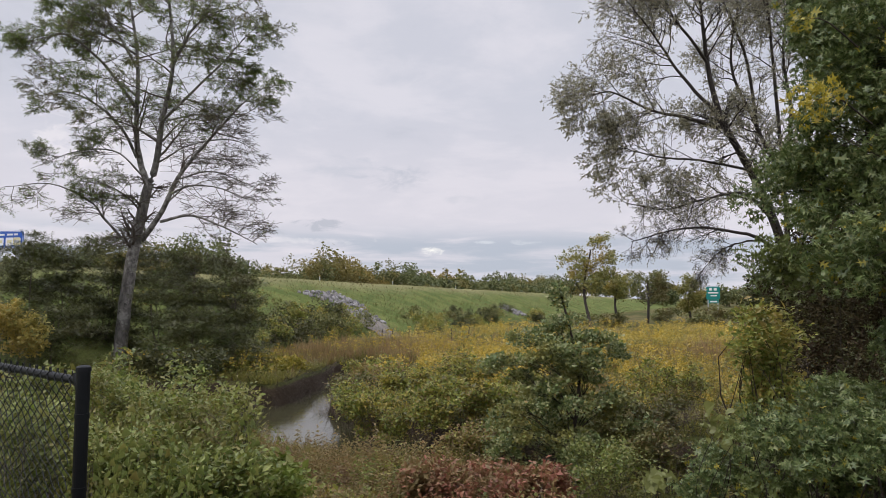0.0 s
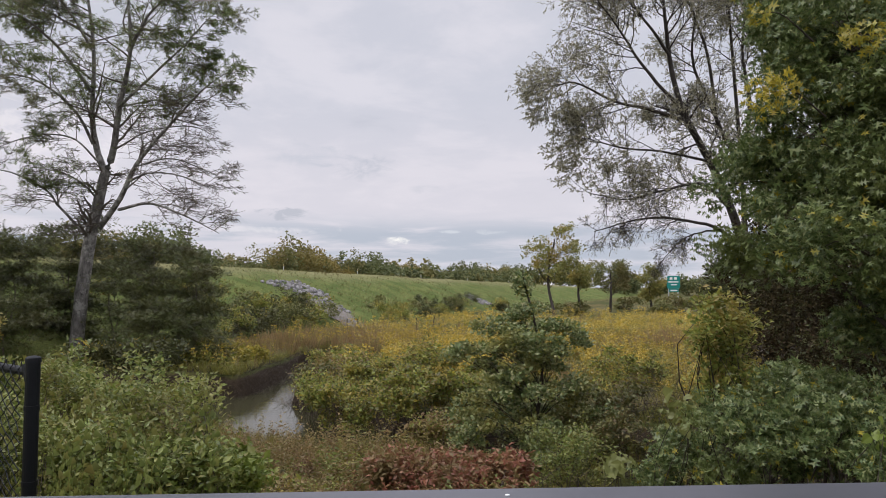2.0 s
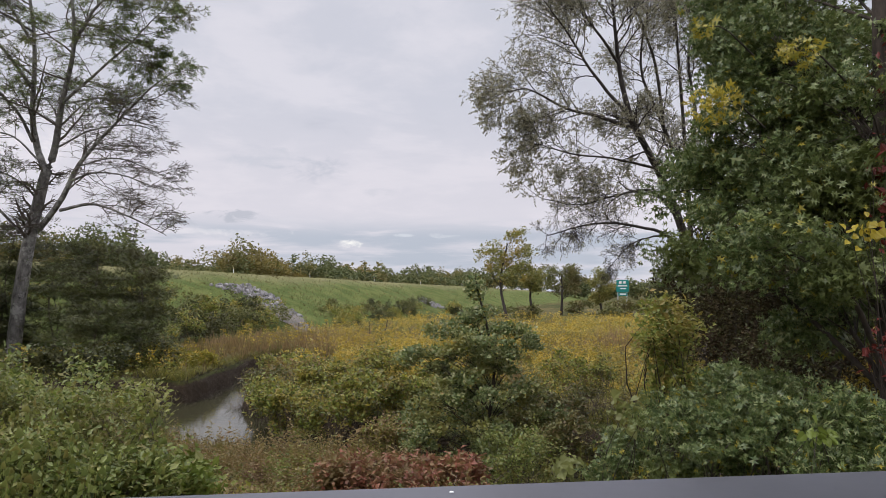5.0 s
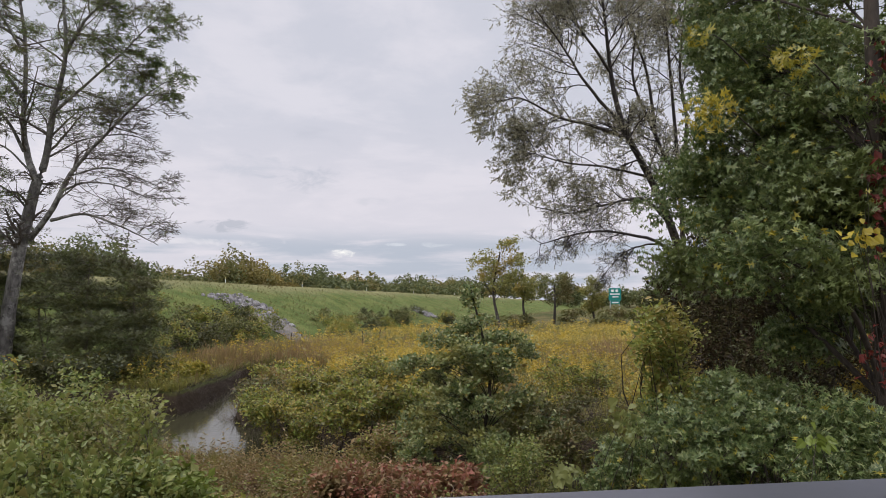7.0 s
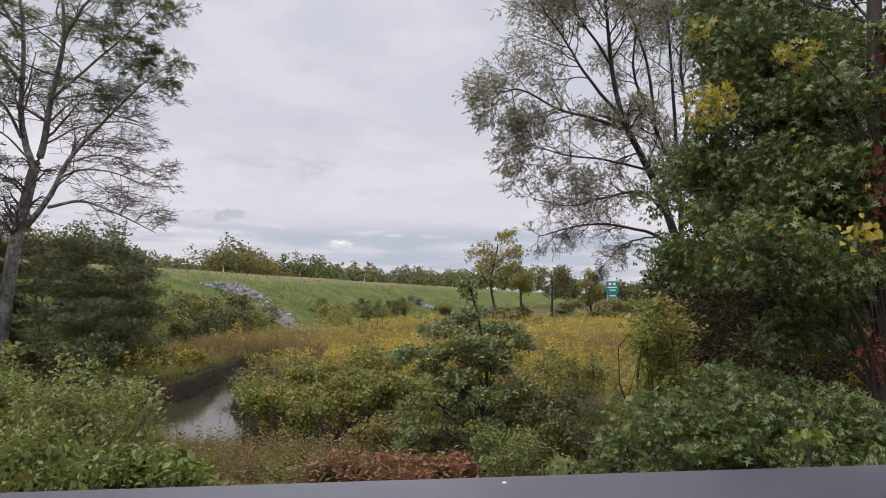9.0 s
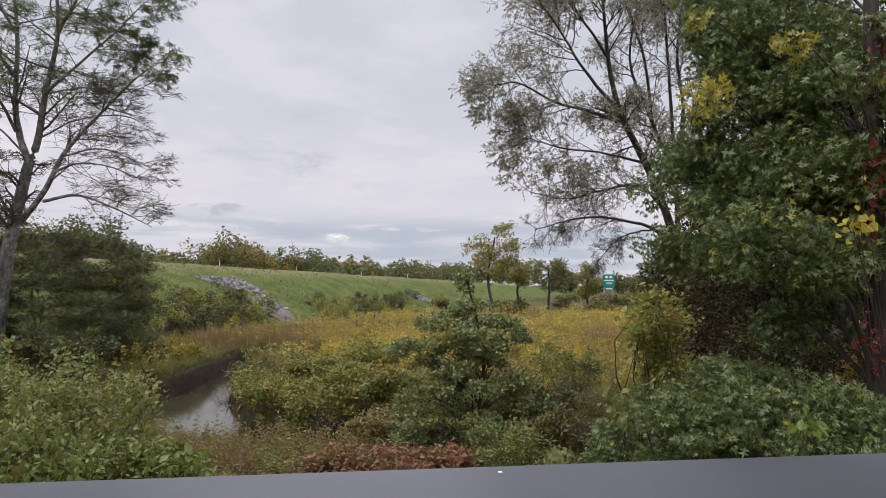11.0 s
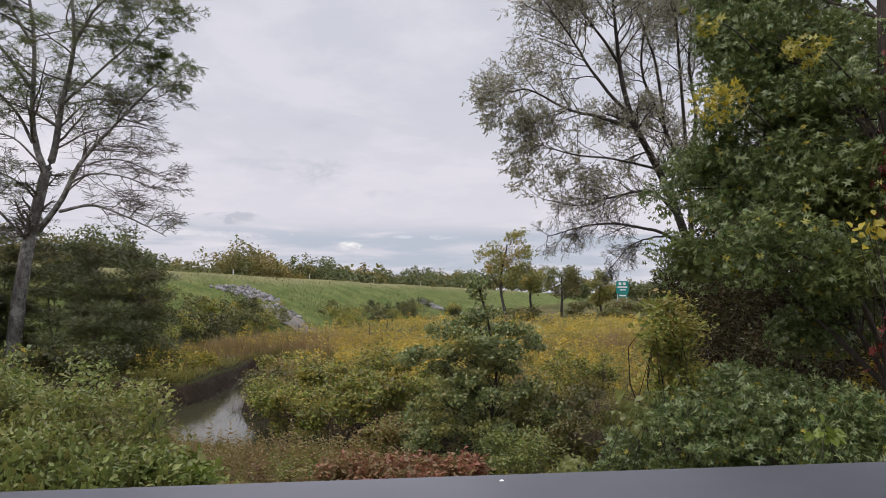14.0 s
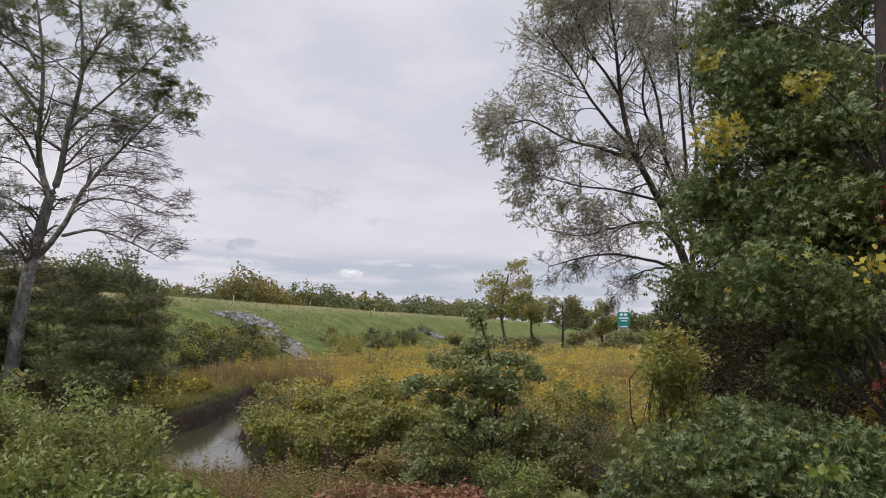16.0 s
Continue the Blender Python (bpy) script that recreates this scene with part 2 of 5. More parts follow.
M_LEAF_YELLOW = leaf_material("yellowed_leaves", [(0.26, 0.24, 0.03), (0.36, 0.34, 0.045), (0.21, 0.23, 0.045)], None, 0.5, 0.4)
M_LEAF_SPRAY = leaf_material("yellow_green_leaves", [(0.15, 0.165, 0.03), (0.20, 0.205, 0.03), (0.25, 0.235, 0.035), (0.12, 0.15, 0.03)], None, 0.5, 0.4, 0.45, 1.45)
M_LEAF_RED = leaf_material("red_vine_leaves", [(0.07, 0.012, 0.010), (0.12, 0.018, 0.014), (0.075, 0.028, 0.015)], None, 0.5, 0.35, 0.5, 1.1)
M_LEAF_VINE = leaf_material("broad_vine_leaves", [(0.10, 0.14, 0.045), (0.15, 0.185, 0.06), (0.19, 0.20, 0.06), (0.23, 0.185, 0.04)], None, 0.5, 0.4)
M_LEAF_WEED = leaf_material("weed_leaves", [(0.048, 0.075, 0.020), (0.085, 0.122, 0.034), (0.13, 0.17, 0.05), (0.12, 0.12, 0.038)], (0.12, 0.125, 0.035), 0.9, 0.38, 0.42, 1.6)
M_LEAF_LIME = leaf_material("fresh_green_leaves", [(0.09, 0.145, 0.025), (0.13, 0.19, 0.035), (0.16, 0.19, 0.045)])
M_LEAF_BUSH = leaf_material("streamside_bush_leaves", [(0.060, 0.092, 0.022), (0.105, 0.145, 0.034), (0.165, 0.195, 0.045), (0.15, 0.125, 0.040)], (0.175, 0.155, 0.035), 0.8, 0.38, 0.42, 1.7)
M_LEAF_OLIVE = leaf_material("olive_brown_leaves", [(0.085, 0.085, 0.03), (0.125, 0.115, 0.042), (0.15, 0.11, 0.05)], (0.10, 0.07, 0.04), 0.9, 0.36, 0.45, 1.6)
M_LEAF_DARK = leaf_material("dark_olive_leaves", [(0.040, 0.052, 0.018), (0.070, 0.082, 0.026), (0.110, 0.115, 0.036), (0.10, 0.075, 0.035)], (0.06, 0.075, 0.024), 0.9, 0.3, 0.45, 1.4)
M_LEAF_RUSSET = leaf_material("russet_leaves", [(0.11, 0.05, 0.034), (0.17, 0.075, 0.052), (0.15, 0.095, 0.05), (0.10, 0.09, 0.034)], (0.10, 0.095, 0.035), 1.4, 0.36, 0.5, 1.6)
M_LEAF_SLOPE = leaf_material("slope_bush_leaves", [(0.075, 0.095, 0.03), (0.11, 0.135, 0.045), (0.145, 0.16, 0.055)], (0.13, 0.12, 0.05), 0.3)
M_LEAF_FAR = leaf_material("far_tree_leaves", [(0.040, 0.060, 0.024), (0.062, 0.086, 0.034), (0.095, 0.115, 0.042)], (0.150, 0.130, 0.035), 0.035, 0.30, 0.6, 1.6)
M_LEAF_MID = leaf_material("thinning_leaves", [(0.085, 0.115, 0.040), (0.14, 0.165, 0.05), (0.19, 0.19, 0.06)], (0.22, 0.185, 0.045), 0.25, 0.45, 0.5, 1.6)
M_STALK = leaf_material("meadow_stalks", [(0.085, 0.108, 0.022), (0.13, 0.15, 0.032), (0.17, 0.16, 0.042)], (0.16, 0.135, 0.045), 0.22, 0.36, 0.5, 1.5)
M_GOLDSTALK = leaf_material("goldenrod_stalks", [(0.105, 0.125, 0.026), (0.155, 0.162, 0.032), (0.205, 0.190, 0.040)], (0.105, 0.130, 0.030), 0.25, 0.36, 0.5, 1.6)
M_GOLD = leaf_material("goldenrod_flowers", [(0.215, 0.180, 0.028), (0.290, 0.240, 0.032), (0.250, 0.212, 0.042), (0.175, 0.172, 0.038)], (0.185, 0.175, 0.050), 0.16, 0.36, 0.6, 1.68)
M_REED = leaf_material("dry_reeds", [(0.20, 0.155, 0.08), (0.27, 0.215, 0.115), (0.16, 0.13, 0.06)], (0.14, 0.14, 0.045), 0.3)
M_GRASS = leaf_material("slope_grass", [(0.07, 0.095, 0.028), (0.11, 0.13, 0.042), (0.16, 0.155, 0.07)], (0.15, 0.135, 0.065), 0.12)
M_RAIL = plain_material("grey_painted_metal", (0.068, 0.069, 0.082), 0.32, 0.0, 60.0, 0.06, 0.02)
M_BLACK = plain_material("black_vinyl_coated_steel", (0.005, 0.006, 0.008), 0.42, 0.0, 40.0, 0.3, 0.05)
M_BLACK.node_tree.nodes["Principled BSDF"].inputs["Specular IOR Level"].default_value = 0.22
M_STONE = piece_material("riprap_stone", [(0.0, (0.14, 0.132, 0.138)), (0.5, (0.22, 0.208, 0.212)), (1.0, (0.34, 0.325, 0.325))])
M_GRAVEL = plain_material("grey_gravel", (0.17, 0.15, 0.135), 0.95, 0.0, 8.0, 0.45, 0.6)
M_ROAD = plain_material("worn_asphalt", (0.16, 0.155, 0.15), 0.9, 0.0, 12.0, 0.2, 0.3)
M_BLUE = plain_material("blue_sign_sheeting", (0.012, 0.085, 0.42), 0.35, 0.0, 5.0, 0.06, 0.0)
M_GREEN = plain_material("green_sign_sheeting", (0.006, 0.205, 0.185), 0.35, 0.0, 5.0, 0.06, 0.0)
M_WHITE = plain_material("white_sign_sheeting", (0.72, 0.74, 0.74), 0.4, 0.0, 5.0, 0.05, 0.0)
M_CREAM = plain_material("cream_panel", (0.62, 0.58, 0.36), 0.4, 0.0, 5.0, 0.05, 0.0)
M_STEEL = plain_material("galvanised_steel", (0.42, 0.43, 0.44), 0.45, 0.6, 20.0, 0.15, 0.05)
M_MARKER = plain_material("yellow_marker", (0.55, 0.45, 0.12), 0.5, 0.0, 20.0, 0.1, 0.0)
M_WOOD = bark_material("weathered_stakes", (0.04, 0.03, 0.024), (0.12, 0.095, 0.075), 14.0)

# ---- mesh tools ----


def mesh_from(name, verts, faces, mats, index=None, smooth=False):
    """A mesh from arrays: faces is a list of (n, 3) or (n, 4) arrays."""
    me = bpy.data.meshes.new(name)
    verts = np.asarray(verts, dtype=np.float32)
    faces = [np.asarray(f, dtype=np.int32) for f in faces if len(f)]
    loops = np.concatenate([f.ravel() for f in faces])
    sizes = np.concatenate([np.full(len(f), f.shape[1], dtype=np.int32) for f in faces])
    starts = np.concatenate([[0], np.cumsum(sizes)[:-1]]).astype(np.int32)
    me.vertices.add(len(verts))
    me.vertices.foreach_set("co", verts.ravel())
    me.loops.add(len(loops))
    me.loops.foreach_set("vertex_index", loops)
    me.polygons.add(len(sizes))
    me.polygons.foreach_set("loop_start", starts)
    for m in mats:
        me.materials.append(m)
    if index is not None:
        me.polygons.foreach_set("material_index", np.asarray(index, dtype=np.int32))
    me.polygons.foreach_set("use_smooth", np.full(len(sizes), smooth, dtype=bool))
    me.update(calc_edges=True)
    return me


def thing(name, at, label, category, group="", kind=""):
    ob = new(name)
    ob.location = at
    ob.empty_display_size = 0.2
    return tagged(ob, label, category, group, kind)


def child(ob, parent, label=""):
    """Parents ob, which is built in world metres, under parent."""
    ob.parent = parent
    base = parent.location.copy() if parent.parent is None else parent.location + parent.parent.location
    ob.location = ob.location - base
    if label:
        ob["label"] = label
    return ob


def part(name, bm, mat, parent, label=""):
    me = bpy.data.meshes.new(name)
    bm.to_mesh(me)
    bm.free()
    me.materials.append(mat)
    return child(new(name, me), parent, label)


def array_part(name, verts, faces, mats, parent, label="", index=None, smooth=False):
    return child(new(name, mesh_from(name, verts, faces, mats, index, smooth)), parent, label)


def box(bm, centre, size, turn=0.0, bevel=0.0):
    made = bmesh.ops.create_cube(bm, size=1.0)["verts"]
    m = pose(*centre, 0, 0, turn) @ Matrix.Diagonal((*size, 1))
    bmesh.ops.transform(bm, matrix=m, verts=made)
    if bevel:
        edges = list({e for v in made for e in v.link_edges})
        bmesh.ops.bevel(bm, geom=edges, offset=bevel, segments=2 if bevel < 0.03 else 7, affect="EDGES")


def rod(bm, a, b, r, sides=12, r2=None):
    a, b = Vector(a), Vector(b)
    m = Matrix.Translation((a + b) / 2) @ (b - a).to_track_quat("Z", "Y").to_matrix().to_4x4()
    bmesh.ops.create_cone(bm, cap_ends=True, segments=sides, radius1=r, radius2=r if r2 is None else r2, depth=(b - a).length, matrix=m)


def tubes(lines, sides=5):
    """Tapered tubes round polylines: lines is a list of (points, radii). Returns verts and quads."""
    vs, fs, base = [], [], 0
    ang = np.arange(sides) * 2 * np.pi / sides
    for pts, rad in lines:
        pts, rad = np.asarray(pts, float), np.asarray(rad, float)
        tang = np.gradient(pts, axis=0)
        tang /= np.linalg.norm(tang, axis=1)[:, None] + 1e-9
        ref = np.where(np.abs(tang[:, 2:3]) > 0.9, np.array([[1.0, 0, 0]]), np.array([[0, 0, 1.0]]))
        u = np.cross(tang, ref)
        u /= np.linalg.norm(u, axis=1)[:, None] + 1e-9
        w = np.cross(tang, u)
        ring = pts[:, None, :] + rad[:, None, None] * (np.cos(ang)[None, :, None] * u[:, None, :] + np.sin(ang)[None, :, None] * w[:, None, :])
        vs.append(ring.reshape(-1, 3))
        n = len(pts)
        i = np.arange(n - 1)[:, None] * sides
        j = np.arange(sides)[None, :]
        k = (j + 1) % sides
        fs.append(np.stack([base + i + j, base + i + k, base + i + sides + k, base + i + sides + j], -1).reshape(-1, 4))
        base += n * sides
    return np.concatenate(vs), np.concatenate(fs)


def curve_points(ctrl, n):
    """A smooth line through a few control points."""
    c = np.asarray(ctrl, float)
    c = np.vstack([2 * c[0] - c[1], c, 2 * c[-1] - c[-2]])
    out = []
    for t in np.linspace(0, len(c) - 3 - 1e-6, n):
        i = int(t)
        f = t - i
        p0, p1, p2, p3 = c[i:i + 4]
        out.append(0.5 * (2 * p1 + (p2 - p0) * f + (2 * p0 - 5 * p1 + 4 * p2 - p3) * f * f + (3 * p1 - p0 - 3 * p2 + p3) * f ** 3))
    return np.array(out)


def unit(v):
    return v / (np.linalg.norm(v, axis=-1, keepdims=True) + 1e-9)


OVAL = (np.array([(0, 0, 0), (-0.28, 0.45, 0.07), (0, 1, -0.05), (0.28, 0.45, 0.07)]), np.array([(0, 2, 1), (0, 3, 2)]))
BROAD = (np.array([(0, 0, 0), (-0.36, 0.5, 0.09), (-0.2, 0.85, 0.03), (0, 1, -0.06), (0.2, 0.85, 0.03), (0.36, 0.5, 0.09)]), np.array([(0, 3, 2), (0, 2, 1), (0, 4, 3), (0, 5, 4)]))
NARROW = (np.array([(0, 0, 0), (-0.15, 0.45, 0.02), (0, 1, -0.08), (0.15, 0.45, 0.02)]), np.array([(0, 2, 1), (0, 3, 2)]))


def lobed_leaf():
    """A pin oak leaf, a unit long: a narrow blade with two pairs of pointed lobes."""
    v, f = [(-0.03, 0.0, 0), (0.03, 0.0, 0), (0.11, 0.60, 0.0), (-0.11, 0.60, 0.0), (0.0, 1.05, -0.07)], [(0, 1, 2), (0, 2, 3), (3, 2, 4)]
    for y, reach, rise in ((0.28, 0.50, 0.02), (0.58, 0.52, 0.16)):
        for sx in (-1, 1):
            k = len(v)
            v += [(0, y - 0.15, 0), (0, y + 0.13, 0), (sx * reach, y + rise, 0.05)]
            f.append((k, k + 2, k + 1) if sx > 0 else (k, k + 1, k + 2))
    return np.array(v), np.array(f)


STAR = lobed_leaf()
HEART = (np.array([(0, 0, 0), (-0.34, -0.02, 0.06), (-0.46, 0.35, 0.09), (-0.22, 0.75, 0.03), (0, 1.0, -0.08), (0.22, 0.75, 0.03), (0.46, 0.35, 0.09), (0.34, -0.02, 0.06), (0, 0.5, 0)]),
         np.array([(8, 0, 1), (8, 1, 2), (8, 2, 3), (8, 3, 4), (8, 4, 5), (8, 5, 6), (8, 6, 7), (8, 7, 0)]))


def compound(pairs=6, wide=0.30):
    v, f = [], []
    for i in range(pairs):
        y = 0.12 + 0.8 * i / pairs
        k = len(v)
        w = wide * (1 - 0.35 * abs(2 * i / pairs - 0.9))
        v += [(0, y, 0), (0, y + 0.10, 0), (w, y + 0.16, -0.06), (-w, y + 0.16, -0.06)]
        f += [(k, k + 2, k + 1), (k, k + 1, k + 3)]
    return np.array(v), np.array(f)


COMPOUND = compound(4, 0.32)


def leaves(rng, pts, size, shape, axis=None, flat=0.5, droop=0.2, spread=0.4):
    """One leaf of that shape at each point: verts and triangles. flat: how far the blades face the sky."""
    n = len(pts)
    tv, tf = shape
    ax = rng.normal(size=(n, 3)) * np.array([1, 1, 0.6])
    if axis is not None:
        ax = unit(ax) * 0.8 + np.asarray(axis)
    ax = unit(ax) + np.array([0, 0, -droop])
    ax = unit(ax)
    nor = unit(rng.normal(size=(n, 3))) + np.array([0, 0, flat * 2.2])
    side = unit(np.cross(ax, nor))
    nor = np.cross(side, ax)
    s = size * np.exp(rng.normal(size=n) * spread * 0.6)
    v = pts[:, None, :] + s[:, None, None] * (tv[None, :, 0:1] * side[:, None, :] + tv[None, :, 1:2] * ax[:, None, :] + tv[None, :, 2:3] * nor[:, None, :])
    f = tf[None] + (np.arange(n) * len(tv))[:, None, None]
    return v.reshape(-1, 3), f.reshape(-1, 3)


def sprout(rng, base, heading, length, radius, level, spec, lines, tips):
    """Grows one branch and its side branches. lines[level] gets tubes, tips the places for leaves."""
    n = 6 if level < spec["levels"] else 3
    p, d = np.array(base, float), unit(np.array(heading, float))
    pts, step = [p.copy()], length / (n - 1)
    for _ in range(n - 1):
        d = unit((d + rng.normal(size=3) * spec["wander"] + np.array([0, 0, spec["rise"]])) * np.array([1, 1, spec.get("level", 1.0) if level > 1 else 1.0]))
        p = p + d * step
        pts.append(p.copy())
    pts = np.array(pts)
    lines[level].append((pts, np.linspace(radius, max(radius * 0.35, spec["thin"]), n)))
    if level == spec["levels"]:
        for f in rng.uniform(0.15, 1.0, spec["per_twig"]):
            k = f * (n - 1)
            i = min(int(k), n - 2)
            tips.append((*(pts[i] + (pts[i + 1] - pts[i]) * (k - i)), *d))
        return
    side_branches(rng, pts, radius, length, level, spec, lines, tips)


def side_branches(rng, pts, radius, length, level, spec, lines, tips, start=0.25):
    n = len(pts)
    for f in np.sort(rng.uniform(start, 1.0, spec["kids"][level])):
        k = f * (n - 1)
        i = min(int(k), n - 2)
        q = pts[i] + (pts[i + 1] - pts[i]) * (k - i)
        along = unit(pts[i + 1] - pts[i])
        out = unit(np.cross(along, rng.normal(size=3)))
        sprout(rng, q, along * spec["lean"] + out, length * spec["ratio"] * rng.uniform(0.75, 1.2) * (1.1 - 0.45 * f),
               max(radius * 0.45 * (1.1 - 0.6 * f), spec["thin"]), level + 1, spec, lines, tips)


def clump_points(rng, centre, radii, count):
    """Places spread through an ellipsoid, thicker towards its skin."""
    d = unit(rng.normal(size=(count, 3)))
    r = rng.uniform(0, 1, (count, 1)) ** 0.45
    return np.asarray(centre) + d * r * np.asarray(radii)


def leafy(name, base, masses, label, category, seed, leaf_mat, bark, shape=OVAL, size=0.1, clump=0.4, per=60, flat=0.5,
          stem=0.05, squash=0.6, group="", trunk_to=None, accents=(), droop=0.2, stems=1, parent_kind=""):
    """A tree or bush: stems from the base to clumps that fill the ellipsoids in masses (centre, radii, clump count), each clump full of leaves."""
    rng = np.random.default_rng(seed)
    ob = thing(name, base, label, category, group, parent_kind)
    base = np.array(base, float)
    top = np.array(trunk_to, float) if trunk_to is not None else None
    lines, pts, out = [], [], []
    if top is not None:
        mid = base + (top - base) * 0.5 + rng.normal(size=3) * 0.06 * np.linalg.norm(top - base) * np.array([1, 1, 0.2])
        trunk = curve_points([base - (0, 0, 0.15), mid, top], 12)
        v, f = tubes([(trunk, np.linspace(stem, stem * 0.35, 12))], 10)
        array_part("trunk", v, [f], [bark], ob, smooth=True)
    for centre, radii, count in masses:
        spine = None
        if top is not None:
            lo = min(0.92, max(0.2, (centre[2] - base[2]) / max(0.2, top[2] - base[2]) - 0.14))
            root = trunk[int(lo * 11)]
            bend = (root + centre) / 2 + rng.normal(size=3) * 0.08 * np.linalg.norm(centre - root) + np.array([0, 0, 0.06 * np.linalg.norm(centre - root)])
            spine = curve_points([root, bend, np.asarray(centre, float)], 9)
            r0 = max(stem * 0.30 * (1.15 - lo), 0.008)
            v, f = tubes([(spine, np.linspace(r0, r0 * 0.3, 9))], 7)
            array_part("limb", v, [f], [bark], ob, smooth=True)
        for c in clump_points(rng, centre, radii, count):
            if spine is not None:
                start = spine[rng.integers(3, 9)]
                r0 = max(stem * 0.07, 0.004)
            else:
                start = base + rng.normal(size=3) * np.array([0.12, 0.12, 0.02]) * stems
                r0 = stem
            bow = (start + c) / 2 + rng.normal(size=3) * 0.1 * np.linalg.norm(c - start) + np.array([0, 0, 0.08 * np.linalg.norm(c - start)])
            line = curve_points([start, bow, c], 6)
            lines.append((line, np.linspace(r0, 0.003, 6)))
            n = int(per * rng.uniform(0.5, 1.4))
            sub = clump * rng.uniform(0.6, 1.25)
            pts.append(c + unit(rng.normal(size=(n, 3))) * (rng.uniform(0, 1, (n, 1)) ** 0.5) * sub * np.array([1, 1, squash]))
            away = unit(c - base)
            out.append(np.repeat(away[None] * (0.0 if shape is STAR else 0.5), n, 0))
    pts, out = np.concatenate(pts), np.concatenate(out)
    if lines:
        v, f = tubes(lines, 3)
        tagged(array_part("twig_tangle", v, [f], [bark], ob), kind="stuff")
    pick = rng.uniform(size=len(pts))
    mats, lo = [(leaf_mat, 1.0 - sum(a[1] for a in accents))] + list(accents), 0.0
    for i, (m, share) in enumerate(mats):
        sel = (pick >= lo) & (pick < lo + share)
        lo += share
        if sel.any():
            v, f = leaves(rng, pts[sel], size, shape, out[sel], flat, droop)
            tagged(array_part("crown" if not i else "turned_leaves", v, [f], [m], ob), kind="stuff")
    return ob

# ---- the lie of the land ----
WATER = -2.4
CREEK = [(-40.0, 31.0), (-11.0, 24.6), (-5.6, 23.2), (-3.6, 19.5), (0.5, 15.6), (5.2, 14.0), (9.0, 12.5), (26.0, 9.0)]
BEND = [(-5.2, 23.0), (-4.6, 27.0), (-4.4, 31.0), (-4.2, 35.0)]


def step(v, a, b):
    t = np.clip((v - a) / (b - a), 0, 1)
    return t * t * (3 - 2 * t)


def line_distance(x, y, line):
    best = np.full(np.shape(x), 1e9)
    for (x0, y0), (x1, y1) in zip(line[:-1], line[1:]):
        dx, dy = x1 - x0, y1 - y0
        t = np.clip(((x - x0) * dx + (y - y0) * dy) / (dx * dx + dy * dy), 0, 1)
        best = np.minimum(best, np.hypot(x - x0 - t * dx, y - y0 - t * dy))
    return best


def slope_place(x, y):
    """Metres up the embankment from its foot, and along it."""
    return ((x - TOE[0]) * ACROSS[0] + (y - TOE[1]) * ACROSS[1], (x - TOE[0]) * ALONG[0] + (y - TOE[1]) * ALONG[1])


def height(x, y):
    x, y = np.asarray(x, float), np.asarray(y, float)
    wob = 0.5 * np.sin(x * 0.9 + 1.3) * np.sin(y * 0.7) + 0.3 * np.sin(x * 2.1 + y * 1.7)
    z = -1.65 * step(y + 0.4 * wob - 0.05 * np.abs(x), 1.0, 9.5)
    low = step(y, 6, 12)
    z = z + low * (0.10 * np.sin(x * 0.35 + y * 0.21) + 0.06 * np.sin(x * 0.9 - y * 0.63) + 0.03 * wob)
    d = np.minimum(line_distance(x, y, CREEK) - 1.95, line_distance(x, y, BEND) - 1.15) + 0.22 * wob
    z = z + (-3.1 - z) * step(d, 0.32, -0.38)
    z = z - 0.45 * step(np.hypot((x + 3.4) / 3.2, (y - 15.5) / 3.4), 1.3, 0.3) * (z > -2.2)
    q, s = slope_place(x, y)
    q = q + 0.5 * np.sin(s * 0.23) + 0.25 * wob * step(q, -2, 4) * step(q, 14, 8)
    crest = np.clip(3.62 - 0.0098 * s, 1.4, 3.85)
    rise = np.clip(q / 15.0, 0, 1)
    rise = rise - 0.035 * np.sin(rise * 2 * np.pi)
    z = z + (crest - z) * rise
    far = step(q, 42, 75)
    return z + (-0.3 - z) * far * step(np.hypot(x, y), 40, 120)


def on_ground(x, y, sink=0.0):
    return (x, y, float(height(x, y)) - sink)


def axis(*spans):
    out = []
    for a, b, s in spans:
        out.append(np.arange(a, b, s))
    return np.concatenate(out)


xs = axis((-4000, -600, 400), (-600, -120, 30), (-120, -34, 3), (-34, -14, 0.5), (-14, 6, 0.22), (6, 30, 0.5), (30, 120, 3), (120, 600, 30), (600, 4001, 400))
ys = axis((-4000, -200, 400), (-200, -20, 20), (-20, 0, 2), (0, 12, 0.45), (12, 38, 0.24), (38, 100, 1.5), (100, 300, 5), (300, 900, 40), (900, 4001, 300))
gx, gy = np.meshgrid(xs, ys)
gz = height(gx, gy)
nx, ny = len(xs), len(ys)
ii = (np.arange(ny - 1)[:, None] * nx + np.arange(nx - 1)[None, :]).ravel()
ground = new("ground", mesh_from("ground", np.stack([gx, gy, gz], -1).reshape(-1, 3), [np.stack([ii, ii + 1, ii + nx + 1, ii + nx], -1)], [M_GROUND], smooth=True))
tagged(ground, "rough autumn meadow with a mown grassy embankment", "ground", kind="structure")

wx, wy = np.meshgrid(np.linspace(-42, 28, 36), np.linspace(6, 40, 15))
ii = (np.arange(14)[:, None] * 36 + np.arange(35)[None, :]).ravel()
creek = new("water", mesh_from("water", np.stack([wx, wy, np.full_like(wx, WATER)], -1).reshape(-1, 3), [np.stack([ii, ii + 1, ii + 37, ii + 36], -1)], [M_WATER]))
tagged(creek, "still brown-green creek water reflecting the grey sky", "creek", kind="structure")

